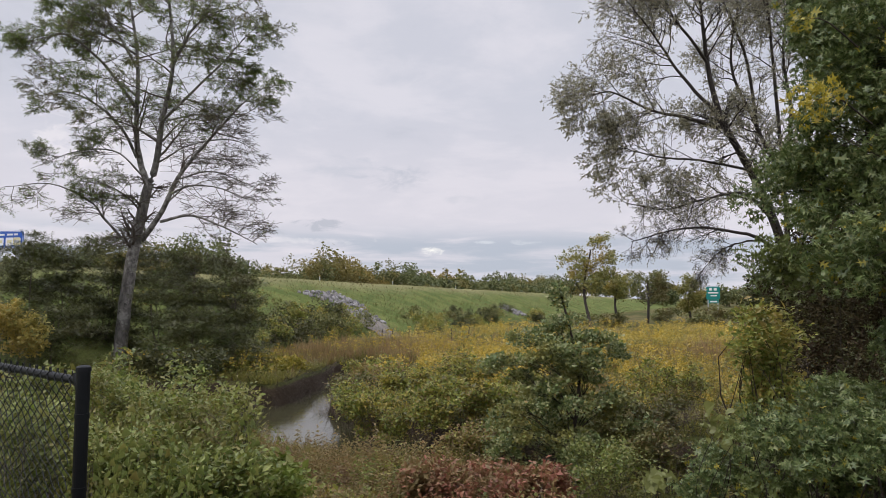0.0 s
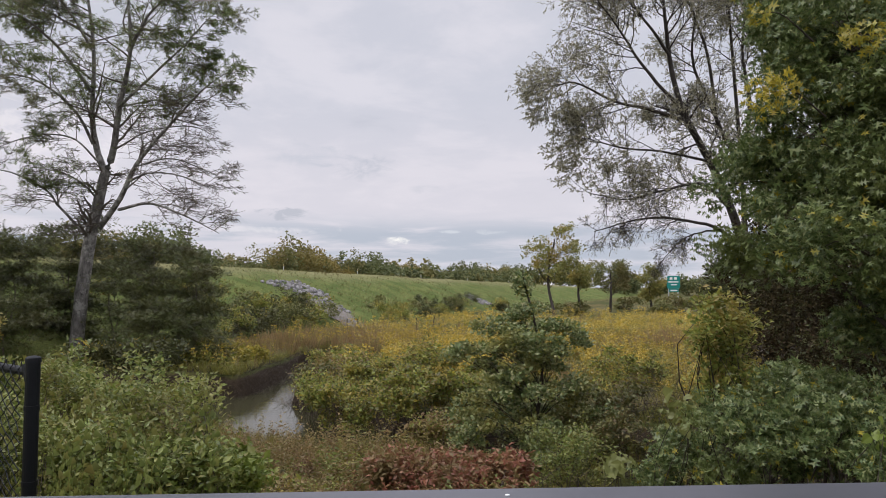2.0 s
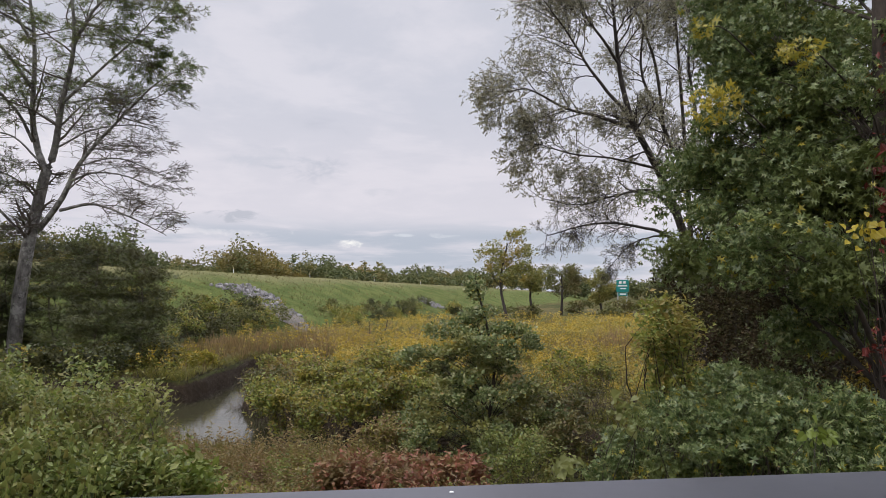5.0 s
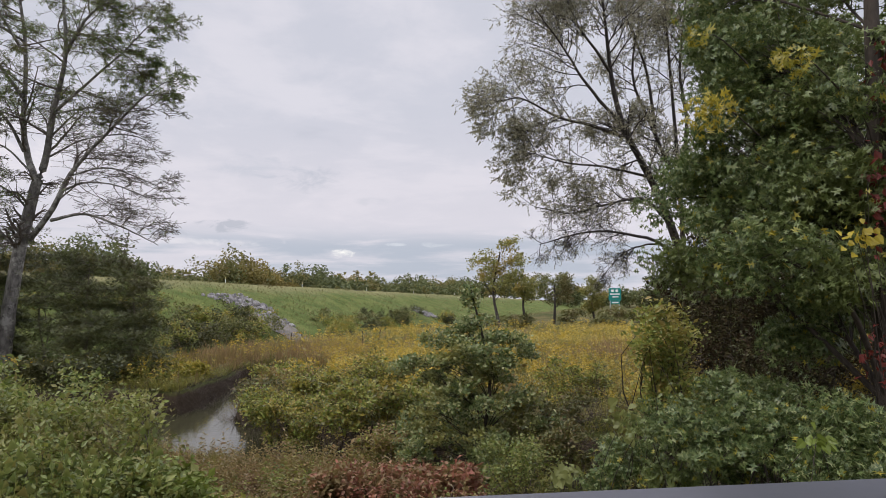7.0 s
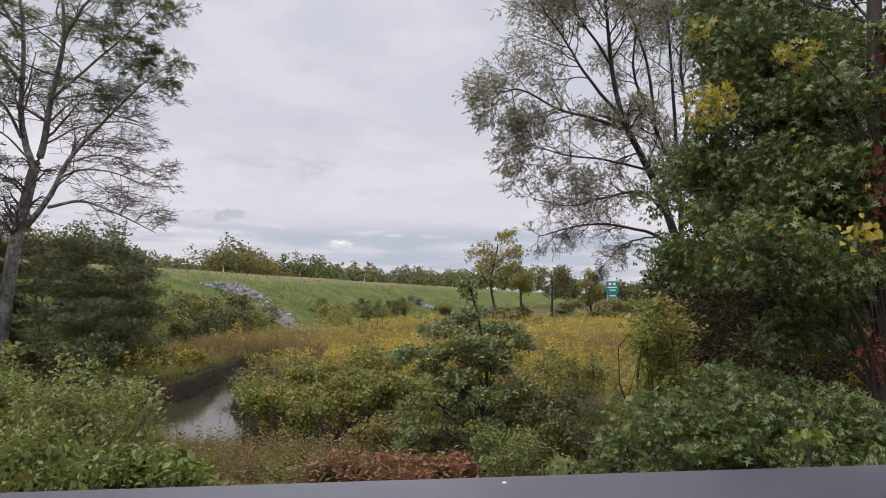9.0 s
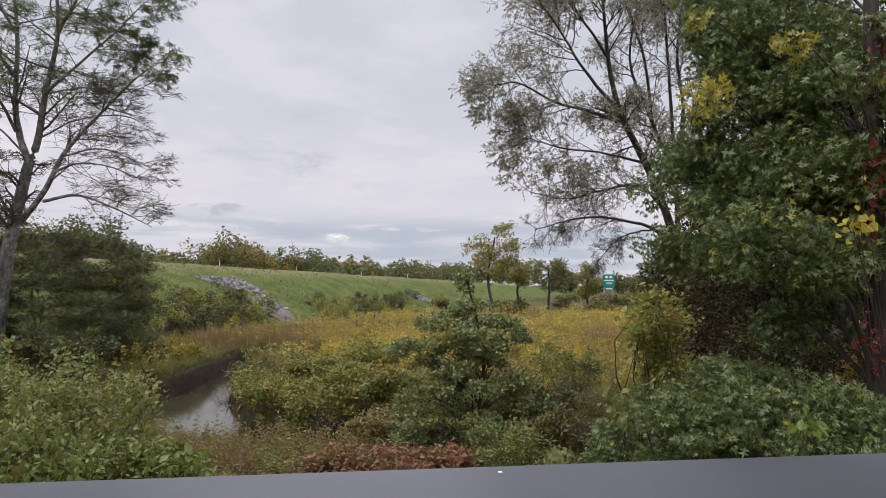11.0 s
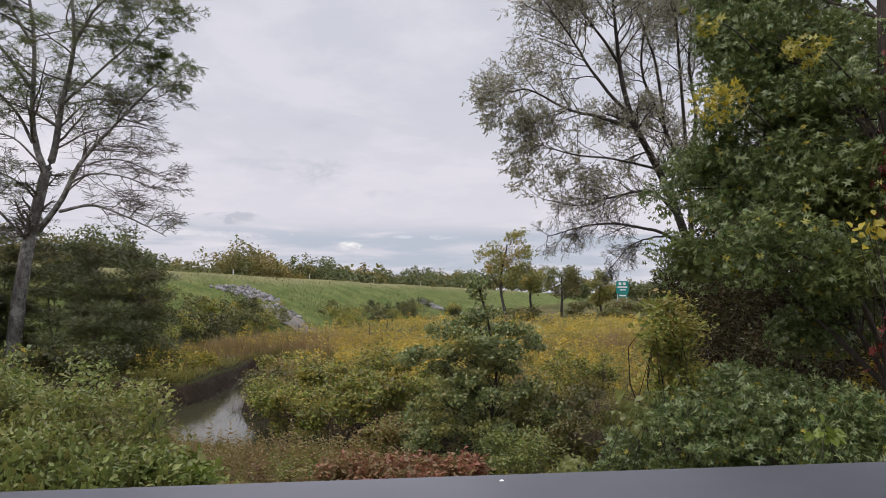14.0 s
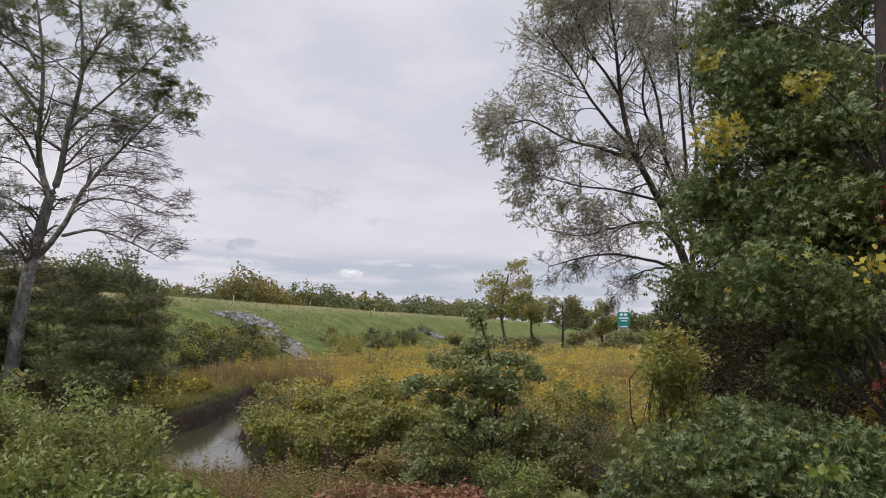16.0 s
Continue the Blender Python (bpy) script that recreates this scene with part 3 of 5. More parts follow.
# the highway on top of the embankment
rs = np.arange(-70, 420, 4.0)
edge = []
for q in (16.5, 28.0):
    px, py = TOE[0] + ACROSS[0] * q + ALONG[0] * rs, TOE[1] + ACROSS[1] * q + ALONG[1] * rs
    edge.append(np.stack([px, py, height(px, py) + 0.05], -1))
n = len(rs)
k = np.arange(n - 1)
road = new("road", mesh_from("road", np.concatenate(edge), [np.stack([k, k + 1, k + n + 1, k + n], -1)], [M_ROAD]))
tagged(road, "grey asphalt highway along the top of the bank", "road", kind="structure")


def scatter(rng, count, inside, x0, x1, y0, y1):
    """Random places on the ground for which inside(x, y) gives a chance between 0 and 1, thinning with distance."""
    x, y = rng.uniform(x0, x1, count), rng.uniform(y0, y1, count)
    keep = rng.uniform(size=count) < inside(x, y)
    x, y = x[keep], y[keep]
    return np.stack([x, y, height(x, y)], -1)


def stand(rng, pts, shape, tall, spread=0.3, tip=0.18, clumps=0.28):
    """Upright copies of a plant template (verts, tris, material index) one unit high."""
    tv, tf, ti = shape
    n = len(pts)
    a = rng.uniform(0, 2 * np.pi, n)
    mound = np.sin(pts[:, 0] * 1.1 + 0.5 * np.sin(pts[:, 1] * 0.8)) * np.sin(pts[:, 1] * 0.9 + 0.7 * np.sin(pts[:, 0] * 0.6))
    s = tall * (1 + clumps * mound) * np.exp(rng.normal(size=n) * spread * 0.6)
    lean = rng.normal(size=(n, 2)) * tip
    c, d = np.cos(a)[:, None], np.sin(a)[:, None]
    x = tv[None, :, 0] * c - tv[None, :, 1] * d + lean[:, :1] * tv[None, :, 2] ** 2
    y = tv[None, :, 0] * d + tv[None, :, 1] * c + lean[:, 1:] * tv[None, :, 2] ** 2
    v = np.stack([x, y, np.repeat(tv[None, :, 2], n, 0)], -1) * s[:, None, None] + pts[:, None, :]
    f = tf[None] + (np.arange(n) * len(tv))[:, None, None]
    return v.reshape(-1, 3), f.reshape(-1, 3), np.tile(ti, n)


def stuff(name, label, category, v, f, mats, index=None):
    ob = new(name, mesh_from(name, v, [f], mats, index))
    return tagged(ob, label, category, kind="stuff")


def plume_plant(seed, bushy=6, plumes=5):
    """A leafy stalk with a flower plume."""
    rng = np.random.default_rng(seed)
    v, f, m = [], [], []

    def tri(a, b, c, i):
        k = len(v)
        v.extend((a, b, c))
        f.append((k, k + 1, k + 2))
        m.append(i)

    for _ in range(2):
        x, y = rng.normal(size=2) * 0.08
        tri((x - 0.012, y, 0), (x + 0.012, y, 0), (x * 1.5, y * 1.5, 0.85), 0)
    for _ in range(bushy):
        z, a = rng.uniform(0.15, 0.8), rng.uniform(0, 6.3)
        r = rng.uniform(0.14, 0.26)
        ex, ey = math.cos(a) * r, math.sin(a) * r
        tri((-ey * 0.2, ex * 0.2, z), (ey * 0.2, -ex * 0.2, z), (ex, ey, z + rng.uniform(-0.02, 0.10)), 0)
    for _ in range(plumes):
        z, a, r = rng.uniform(0.70, 1.0), rng.uniform(0, 6.3), rng.uniform(0.03, 0.17)
        ex, ey = math.cos(a) * r, math.sin(a) * r
        w = rng.uniform(0.03, 0.05)
        tri((ex - ey / r * w, ey + ex / r * w, z), (ex + ey / r * w, ey - ex / r * w, z + 0.02), (ex * 1.5, ey * 1.5, z + 0.07), 1)
    return np.array(v), np.array(f), np.array(m)


def blade_tuft(seed, blades=5, width=0.03, splay=0.35):
    rng = np.random.default_rng(seed)
    v, f = [], []
    for i in range(blades):
        a, b = rng.uniform(0, 6.3), rng.uniform(0, 6.3)
        x, y = rng.normal(size=2) * 0.10
        h = rng.uniform(0.6, 1.0)
        ex, ey = math.cos(a) * splay * h, math.sin(a) * splay * h
        wx_, wy_ = math.cos(b) * width, math.sin(b) * width
        k = len(v)
        v += [(x - wx_, y - wy_, 0), (x + wx_, y + wy_, 0), (x + ex, y + ey, h)]
        f.append((k, k + 1, k + 2))
    return np.array(v), np.array(f), np.zeros(blades, int)


def dry(x, y):
    """1 on land clear of the creek."""
    return (np.minimum(line_distance(x, y, CREEK) - 2.1, line_distance(x, y, BEND) - 1.3) > 0.25) * 1.0


def open_bar(x, y):
    """0 on the low gravelly bar in front of the pool."""
    return 1.0 - ((y < 20.5) & (x > -0.36 * y) & (x < -0.09 * y)) * 1.0


def in_view(x, y):
    return (np.abs(x - 0.12 * y) < 0.80 * y + 4) * 1.0


def gold_zone(x, y):
    q, _ = slope_place(x, y)
    m = 0.55 + 0.6 * np.sin(x * 0.31 + 0.6) * np.sin(y * 0.23 + 0.4) + 0.5 * np.sin(x * 0.9 + y * 0.5) * np.sin(y * 0.33 - x * 0.2)
    right = np.maximum(step(x + 0.06 * y, -3, 3.5), 0.9 * step(y, 34, 29) * step(x, -3.5, -5.5))
    return dry(x, y) * open_bar(x, y) * in_view(x, y) * (q < -2.5) * step(y, 74, 62) * ((y > 25) | (x > -2)) * np.clip(m * (0.3 + right), 0.06, 1) * np.clip(26 / y, 0.25, 1.0) ** 1.4


def herb_zone(x, y):
    q, _ = slope_place(x, y)
    return dry(x, y) * open_bar(x, y) * in_view(x, y) * (q < -0.8) * step(y, 84, 60) * np.clip(24 / y, 0.15, 1.0) ** 1.5


def reed_zone(x, y):
    q, _ = slope_place(x, y)
    belt = step(y, 33, 37) * step(y, 52, 44) * step(x, 2, -2) + 0.6 * step(np.hypot(x - 14, y - 39), 4.5, 2.0) + 0.18
    return dry(x, y) * in_view(x, y) * (q < -1.5) * np.clip(belt - 0.12, 0.03, 1) * np.clip(32 / y, 0.3, 1)


def grass_zone(x, y):
    q, _ = slope_place(x, y)
    return in_view(x, y) * (q > -1) * (q < 16.4) * np.clip(45 / y, 0.15, 1)


rng = np.random.default_rng(11)
P_GOLD, P_HERB = plume_plant(1, 5, 13), plume_plant(2, 7, 0)
pts = scatter(rng, 150000, gold_zone, -34, 75, 15, 92)
stuff("goldenrod", "yellow flowering goldenrod covering the meadow", "wildflowers", *stand(rng, pts, P_GOLD, 0.68, 0.35, 0.2, 0.42)[:2], [M_GOLDSTALK, M_GOLD], np.tile(P_GOLD[2], len(pts)))
pts = scatter(rng, 90000, herb_zone, -34, 70, 10, 85)
stuff("meadow_herbs", "green and tan knee-high meadow herbs", "weeds", *stand(rng, pts, P_HERB, 0.52)[:2], [M_STALK])
P_REED = blade_tuft(3, 7, 0.018, 0.22)
pts = scatter(rng, 42000, reed_zone, -30, 40, 22, 70)
stuff("dry_reeds", "tan dried reeds and tall grass", "reeds", *stand(rng, pts, P_REED, 0.85)[:2], [M_REED])
P_GRASS = blade_tuft(4, 5, 0.05, 0.5)
pts = scatter(rng, 120000, grass_zone, -60, 60, 20, 190)
stuff("slope_grass", "short mixed grass on the embankment slope", "grass", *stand(rng, pts, P_GRASS, 0.22)[:2], [M_GRASS])

def scrub_zone(x, y):
    q, s = slope_place(x, y)
    m = np.sin(s * 0.55 + 0.4 * q) * np.sin(q * 0.6 + 0.3 * s) + 0.5 * np.sin(s * 1.3 - q)
    return in_view(x, y) * (q > -0.5) * (q < 9.5) * np.clip(m + 0.15, 0, 1) * np.clip(1.3 - q / 8, 0, 1) * np.clip(50 / y, 0.2, 1)


pts = scatter(rng, 60000, scrub_zone, -34, 40, 25, 130)
stuff("slope_herbs", "patches of rank green herbs on the embankment", "weeds", *stand(rng, pts, P_HERB, 0.5)[:2], [M_LEAF_SLOPE])

# fallen stalks overhanging the cut bank
def bank_zone(x, y):
    d = np.minimum(line_distance(x, y, CREEK) - 1.95, line_distance(x, y, BEND) - 1.15)
    return (np.abs(d - 0.72) < 0.28) * in_view(x, y) * (0.12 + 0.88 * open_bar(x, y))


pts = scatter(rng, 46000, bank_zone, -16, 12, 12, 38)
stuff("bank_tussocks", "brown and green tussocks hanging over the creek bank", "grass", *stand(rng, pts, blade_tuft(6, 6, 0.02, 0.8), 0.38, 0.3, 0.5)[:2], [M_STALK])

def cut_zone(x, y):
    d = np.minimum(line_distance(x, y, CREEK) - 1.95, line_distance(x, y, BEND) - 1.15)
    return (d > -0.45) * (d < 0.5) * (y > 20.5) * 1.0


pts = scatter(rng, 9000, cut_zone, -16, 0, 20, 38)
pts[:, 2] = np.maximum(pts[:, 2], WATER - 0.05)
stuff("bank_roots", "exposed roots and dead stems on the muddy cut bank", "roots", *stand(rng, pts, blade_tuft(7, 5, 0.016, 1.0), 0.34, 0.5, 0.9)[:2], [M_WOOD])

# ---- the tall pale tree ----


def limb_tree(name, base, limbs, label, category, seed, bark, twig, leaf, shape, size, spec, dense, flat=0.3, droop=0.35, start=0.2):
    """A tree with a trunk and main limbs of its own shape, side branches grown at random, and leaves on the twigs."""
    rng = np.random.default_rng(seed)
    ob = thing(name, base, label, category)
    lines, tips = [[] for _ in range(spec["levels"] + 1)], []
    for i, (ctrl, r0, r1, length) in enumerate(limbs):
        pts = curve_points(ctrl, 18)
        pts = pts + np.cumsum(rng.normal(size=pts.shape) * 0.012, 0)
        v, f = tubes([(pts, np.linspace(r0, r1, 18))], 9)
        array_part("trunk" if not i else "limb", v, [f], [bark], ob, smooth=True)
        side_branches(rng, pts, r0 * 0.8, length, 0, spec, lines, tips, 0.45 if not i else start)
    for lev in range(1, spec["levels"] + 1):
        if lev == 1:
            for line in lines[lev]:
                v, f = tubes([line], 6)
                array_part("branch", v, [f], [twig], ob, smooth=True)
        elif lines[lev]:
            v, f = tubes(lines[lev], 4 if lev == 2 else 3)
            tagged(array_part("twig_tangle", v, [f], [twig], ob), kind="stuff")
    tips = np.array(tips)
    patch = 0.5 + 0.5 * np.sin(tips[:, 0] * 1.3 + 1) * np.sin(tips[:, 1] * 1.1) * np.sin(tips[:, 2] * 1.5)
    tips = tips[rng.uniform(size=len(tips)) < np.clip(dense(tips[:, 0], tips[:, 2]) * (0.55 + 0.4 * patch), 0.0, 1)]
    v, f = leaves(rng, tips[:, :3], size, shape, tips[:, 3:] * 0.8, flat, droop)
    tagged(array_part("crown", v, [f], [leaf], ob), kind="stuff")
    return ob


def pale_tree_leaves(x, z):
    """Full leaf in the upper crown; the lower limbs, above all those over the creek, are nearly bare."""
    full = step(z, 9.6, 12.2)
    left = step(x, -14.5, -17.0)
    return np.clip(full + 0.55 * left * step(z, 8.0, 10.5) + 0.30 * left * step(z, 5.0, 6.5) + 0.30 * step(z, 8.4, 10.0) * step(x, -9.6, -11.5)
                   + 0.14 * step(np.hypot((x + 16.2) / 1.9, (z - 6.9) / 0.7), 1.2, 0.6) + 0.02, 0, 1)


def willow_leaves(x, z):
    return 0.06 + 0.94 * step(z, 4.0, 5.6)


limb_tree("tree", (-15.64, 33.00, -1.55), [
    ([(-15.69, 33.00, -1.82), (-15.42, 33.00, 1.57), (-15.07, 33.00, 4.33), (-14.79, 33.00, 5.86), (-14.50, 33.00, 7.26)], 0.33, 0.22, 2.4),
    ([(-14.50, 33.00, 7.12), (-15.12, 33.30, 8.45), (-15.49, 33.60, 10.24), (-15.56, 33.80, 12.49), (-15.89, 34.00, 15.23), (-16.46, 34.00, 18.23)], 0.17, 0.05, 4.4),
    ([(-14.50, 33.00, 7.12), (-14.09, 32.80, 8.21), (-13.76, 32.60, 10.27), (-13.34, 32.40, 12.04), (-13.16, 32.20, 14.08), (-13.56, 32.00, 17.54)], 0.18, 0.05, 4.4),
    ([(-14.69, 33.00, 4.47), (-13.53, 32.50, 5.80), (-12.72, 32.20, 7.26), (-11.86, 32.00, 8.32), (-10.87, 31.80, 9.37), (-9.46, 31.50, 10.79), (-8.30, 31.30, 11.63)], 0.14, 0.02, 3.6),
    ([(-15.24, 33.30, 8.59), (-15.88, 33.00, 10.00), (-16.95, 32.50, 11.17), (-18.13, 32.00, 11.63), (-19.58, 31.80, 11.35)], 0.08, 0.02, 3.8),
    ([(-15.52, 33.00, 4.33), (-16.45, 32.80, 5.48), (-17.04, 32.50, 6.27), (-18.77, 32.20, 7.10), (-20.91, 32.00, 6.96)], 0.07, 0.015, 3.4),
    ([(-13.14, 32.30, 6.59), (-11.95, 32.00, 6.95), (-10.47, 31.60, 6.75), (-9.20, 31.40, 6.27)], 0.06, 0.015, 3.2),
    ([(-13.60, 32.50, 5.33), (-12.05, 32.00, 5.60), (-10.16, 31.60, 4.96), (-8.60, 31.30, 4.14)], 0.08, 0.015, 3.2),
    ([(-13.76, 32.60, 10.27), (-12.34, 32.00, 11.35), (-10.58, 31.50, 12.84), (-9.31, 31.20, 14.11)], 0.08, 0.02, 3.8),
    ([(-15.52, 33.60, 11.26), (-17.27, 33.50, 13.56), (-19.33, 33.50, 15.03), (-20.67, 33.40, 14.11)], 0.09, 0.02, 4.2),
    ([(-13.37, 32.40, 12.88), (-11.90, 32.00, 14.99), (-9.93, 31.80, 15.75)], 0.08, 0.02, 4.0),
    ([(-14.93, 33.00, 5.95), (-15.32, 32.60, 6.50), (-16.10, 32.20, 6.99), (-17.36, 32.00, 7.23)], 0.05, 0.02, 2.4),
    ([(-14.62, 33.00, 7.46), (-15.95, 32.60, 8.78), (-17.66, 32.20, 8.69), (-19.68, 32.00, 7.83)], 0.05, 0.012, 3.0),
    ([(-14.09, 32.80, 8.21), (-12.22, 32.20, 8.97), (-10.19, 31.80, 9.15), (-8.75, 31.50, 8.54)], 0.05, 0.012, 3.0),
    ([(-12.64, 32.20, 7.32), (-11.09, 31.80, 7.60), (-9.52, 31.50, 7.09), (-8.47, 31.30, 6.68)], 0.045, 0.012, 2.8),
    ([(-15.55, 33.70, 13.33), (-16.91, 33.50, 15.62), (-18.78, 33.40, 17.05)], 0.07, 0.02, 3.8),
    ([(-13.76, 32.60, 10.27), (-11.91, 32.00, 10.38), (-9.75, 31.60, 10.14), (-8.10, 31.40, 11.03)], 0.05, 0.012, 2.8),
    ([(-13.16, 32.20, 14.08), (-11.38, 31.80, 13.51), (-9.63, 31.50, 12.35)], 0.06, 0.015, 3.2),
    ([(-15.75, 33.90, 14.14), (-17.92, 33.80, 15.44), (-19.74, 33.60, 16.70)], 0.06, 0.015, 3.4),
], "tall thinning tree with pale lichened bark and bare lower limbs", "tree", 21, M_BARK_ASH, M_TWIG_ASH, M_LEAF_ASH, COMPOUND, 0.20,
    dict(levels=3, kids=(12, 8, 5), ratio=0.58, lean=0.75, wander=0.17, rise=0.01, thin=0.0085, per_twig=11, level=0.6), pale_tree_leaves, 0.7, 0.25)

# feathery understorey round its foot
for i, (c, n, w) in enumerate((((-18.38, 32.00, 2.64), 44, 2.6), ((-11.34, 31.00, 2.48), 48, 2.6), ((-19.03, 30.00, 0.83), 30, 2.2), ((-10.03, 31.50, 0.79), 26, 1.9),
                             ((-16.56, 29.00, 0.14), 36, 2.3), ((-10.17, 28.00, -0.04), 40, 2.3), ((-16.41, 34.50, 3.88), 30, 2.6), ((-18.45, 35.00, 1.28), 30, 2.6), ((-14.79, 35.00, 0.70), 34, 2.6), ((-20.74, 33.00, 2.40), 24, 2.2),
                             ((-14.60, 35.00, 2.75), 40, 2.3), ((-12.40, 34.20, 0.80), 36, 2.2), ((-18.90, 31.20, 3.50), 26, 2.0), ((-9.40, 30.60, 1.70), 24, 1.5), ((-17.10, 34.50, 1.70), 36, 2.2), ((-17.20, 34.50, 0.20), 30, 2.0), ((-8.90, 29.00, -0.50), 28, 1.7))):
    b = on_ground(c[0], c[1])
    leafy("understorey_tree", b, [((c[0], c[1], c[2] - 0.3), (w, 1.8, 1.2), n), ((c[0], c[1], c[2] + 0.8), (w * 0.7, 1.5, 0.5), n // 3)],
          "low spreading dark green tree with feathery leaves", "tree", 30 + i, M_LEAF_UNDER, M_TWIG_ASH, COMPOUND, 0.25, 0.75, 84, 0.9, 0.045, 0.22,
          "understorey trees", (c[0], c[1], c[2] + 0.6), ((M_LEAF_ASH, 0.10),))

# ---- the willow ----
limb_tree("willow", (13.41, 25.00, 0.35), [
    ([(13.41, 25.00, 0.14), (12.88, 25.00, 2.63), (11.93, 25.00, 5.36), (11.00, 24.60, 6.94), (10.11, 24.20, 8.25)], 0.195, 0.105, 3.0),
    ([(10.11, 24.20, 8.25), (9.62, 24.00, 10.17), (9.34, 23.80, 11.98), (9.01, 23.60, 13.78)], 0.105, 0.030, 3.6),
    ([(10.44, 24.30, 7.71), (8.90, 24.00, 8.05), (7.36, 23.60, 8.27), (5.87, 23.20, 8.78), (5.04, 23.00, 8.62)], 0.075, 0.015, 3.2),
    ([(10.11, 24.20, 8.25), (8.84, 24.00, 9.54), (7.69, 23.80, 11.14), (6.64, 23.60, 12.31)], 0.075, 0.015, 3.4),
    ([(12.78, 25.00, 2.84), (11.53, 24.50, 3.74), (10.29, 24.20, 4.02), (8.83, 23.80, 4.10), (7.63, 23.50, 3.85), (6.58, 23.30, 3.53)], 0.075, 0.015, 1.6),
    ([(12.12, 25.00, 4.73), (11.08, 24.50, 5.39), (9.43, 24.00, 5.13), (7.88, 23.60, 4.71), (6.44, 23.40, 4.89)], 0.068, 0.015, 2.6),
    ([(11.53, 24.50, 3.74), (10.17, 24.20, 3.41), (9.16, 24.00, 2.39)], 0.038, 0.011, 1.2),
    ([(12.78, 25.00, 2.84), (12.93, 25.50, 5.87), (12.04, 25.50, 8.05), (11.14, 25.50, 10.48), (11.55, 25.50, 12.94)], 0.105, 0.030, 3.2),
    ([(12.93, 25.50, 5.87), (13.62, 26.00, 8.85), (13.38, 26.00, 11.34), (13.84, 26.00, 14.78)], 0.098, 0.030, 3.4),
    ([(11.20, 24.70, 6.37), (9.27, 24.00, 6.54), (7.46, 23.40, 6.52), (5.98, 23.00, 6.83)], 0.053, 0.015, 2.8),
    ([(9.62, 24.00, 10.17), (8.22, 23.50, 11.85), (7.39, 23.30, 13.42)], 0.060, 0.015, 3.2),
    ([(12.04, 25.50, 8.05), (11.60, 25.40, 11.00), (10.60, 25.20, 13.50), (10.20, 25.00, 15.50)], 0.070, 0.018, 3.2),
    ([(13.00, 25.50, 6.50), (12.60, 25.20, 10.00), (12.30, 25.00, 13.50), (12.60, 25.00, 16.00)], 0.080, 0.018, 3.2),
], "large leaning willow with dark limbs and silvery thinning leaves", "tree", 41, M_BARK_WILLOW, M_BARK_WILLOW, M_LEAF_WILLOW, NARROW, 0.092,
    dict(levels=3, kids=(16, 10, 6), ratio=0.66, lean=0.95, wander=0.17, rise=-0.005, thin=0.0035, per_twig=15), willow_leaves, 0.1, 0.3, 0.35)

# ---- the oak close by, and its thicket ----
oak_base = on_ground(6.5, 7.6)
leafy("pin_oak", oak_base, [
    ((6.17, 8.50, 4.76), (1.3, 1.2, 1.2), 42), ((5.44, 8.50, 3.70), (0.9, 1.0, 0.75), 28), ((4.99, 9.00, 3.15), (0.6, 0.9, 0.5), 14),
    ((5.59, 8.00, 2.78), (1.2, 1.0, 0.6), 30), ((4.82, 9.00, 2.09), (0.5, 0.8, 0.35), 9), ((5.00, 7.50, 2.15), (0.9, 0.8, 0.35), 9),
    ((6.19, 7.50, 3.71), (1.0, 1.0, 1.4), 34), ((5.96, 9.50, 5.71), (0.6, 0.9, 0.8), 16), ((5.86, 7.00, 1.80), (0.6, 0.6, 0.35), 9),
    ((6.66, 8.50, 6.33), (1.6, 1.3, 1.0), 30), ((7.27, 7.00, 3.62), (1.4, 1.2, 2.2), 36),
    ((5.50, 9.20, 5.10), (0.6, 0.6, 0.8), 18), ((5.60, 9.40, 6.30), (0.6, 0.6, 0.7), 15), ((6.35, 8.50, 1.55), (0.7, 0.6, 0.8), 24)],
    "pin oak with dense pointed green leaves yellowing in places", "tree", 51, M_LEAF_OAK, M_BARK_OAK, STAR, 0.088, 0.42, 195, 0.0, 0.15, 0.8,
    "", (oak_base[0] + 0.3, oak_base[1] + 0.2, 8.5), ((M_LEAF_SPRAY, 0.03),), 0.05)
for i, (c, r, n, per) in enumerate((
        ((3.92, 7.60, -0.12), (0.8, 0.7, 0.45), 22, 80), ((4.75, 7.20, 0.08), (0.9, 0.7, 0.55), 30, 80), ((5.03, 6.40, 0.03), (0.9, 0.6, 0.45), 24, 80),
        ((5.13, 8.80, 0.15), (0.8, 0.6, 0.45), 20, 80), ((6.26, 7.20, -0.20), (0.8, 0.6, 0.45), 20, 80), ((3.96, 9.00, -0.72), (0.8, 0.6, 0.5), 18, 70))):
    leafy("oak_shrub", on_ground(c[0], c[1]), [(c, r, n)], "low oak scrub with pointed green leaves", "shrub", 60 + i, M_LEAF_OAK, M_BARK_OAK, STAR, 0.080, 0.34, int(per * 2.0),
          0.05, 0.018, 0.6, "oak scrub", None, ((M_LEAF_SPRAY, 0.04),), 0.05, 2)
c = (5.28, 11.00, 0.56)
leafy("shrub", on_ground(c[0], c[1]), [(c, (0.5, 0.5, 0.95), 42)], "upright yellow-green shrub at the edge of the thicket", "shrub", 70, M_LEAF_BUSH, M_BARK_OAK, OVAL, 0.09, 0.4, 90, 0.4, 0.02)

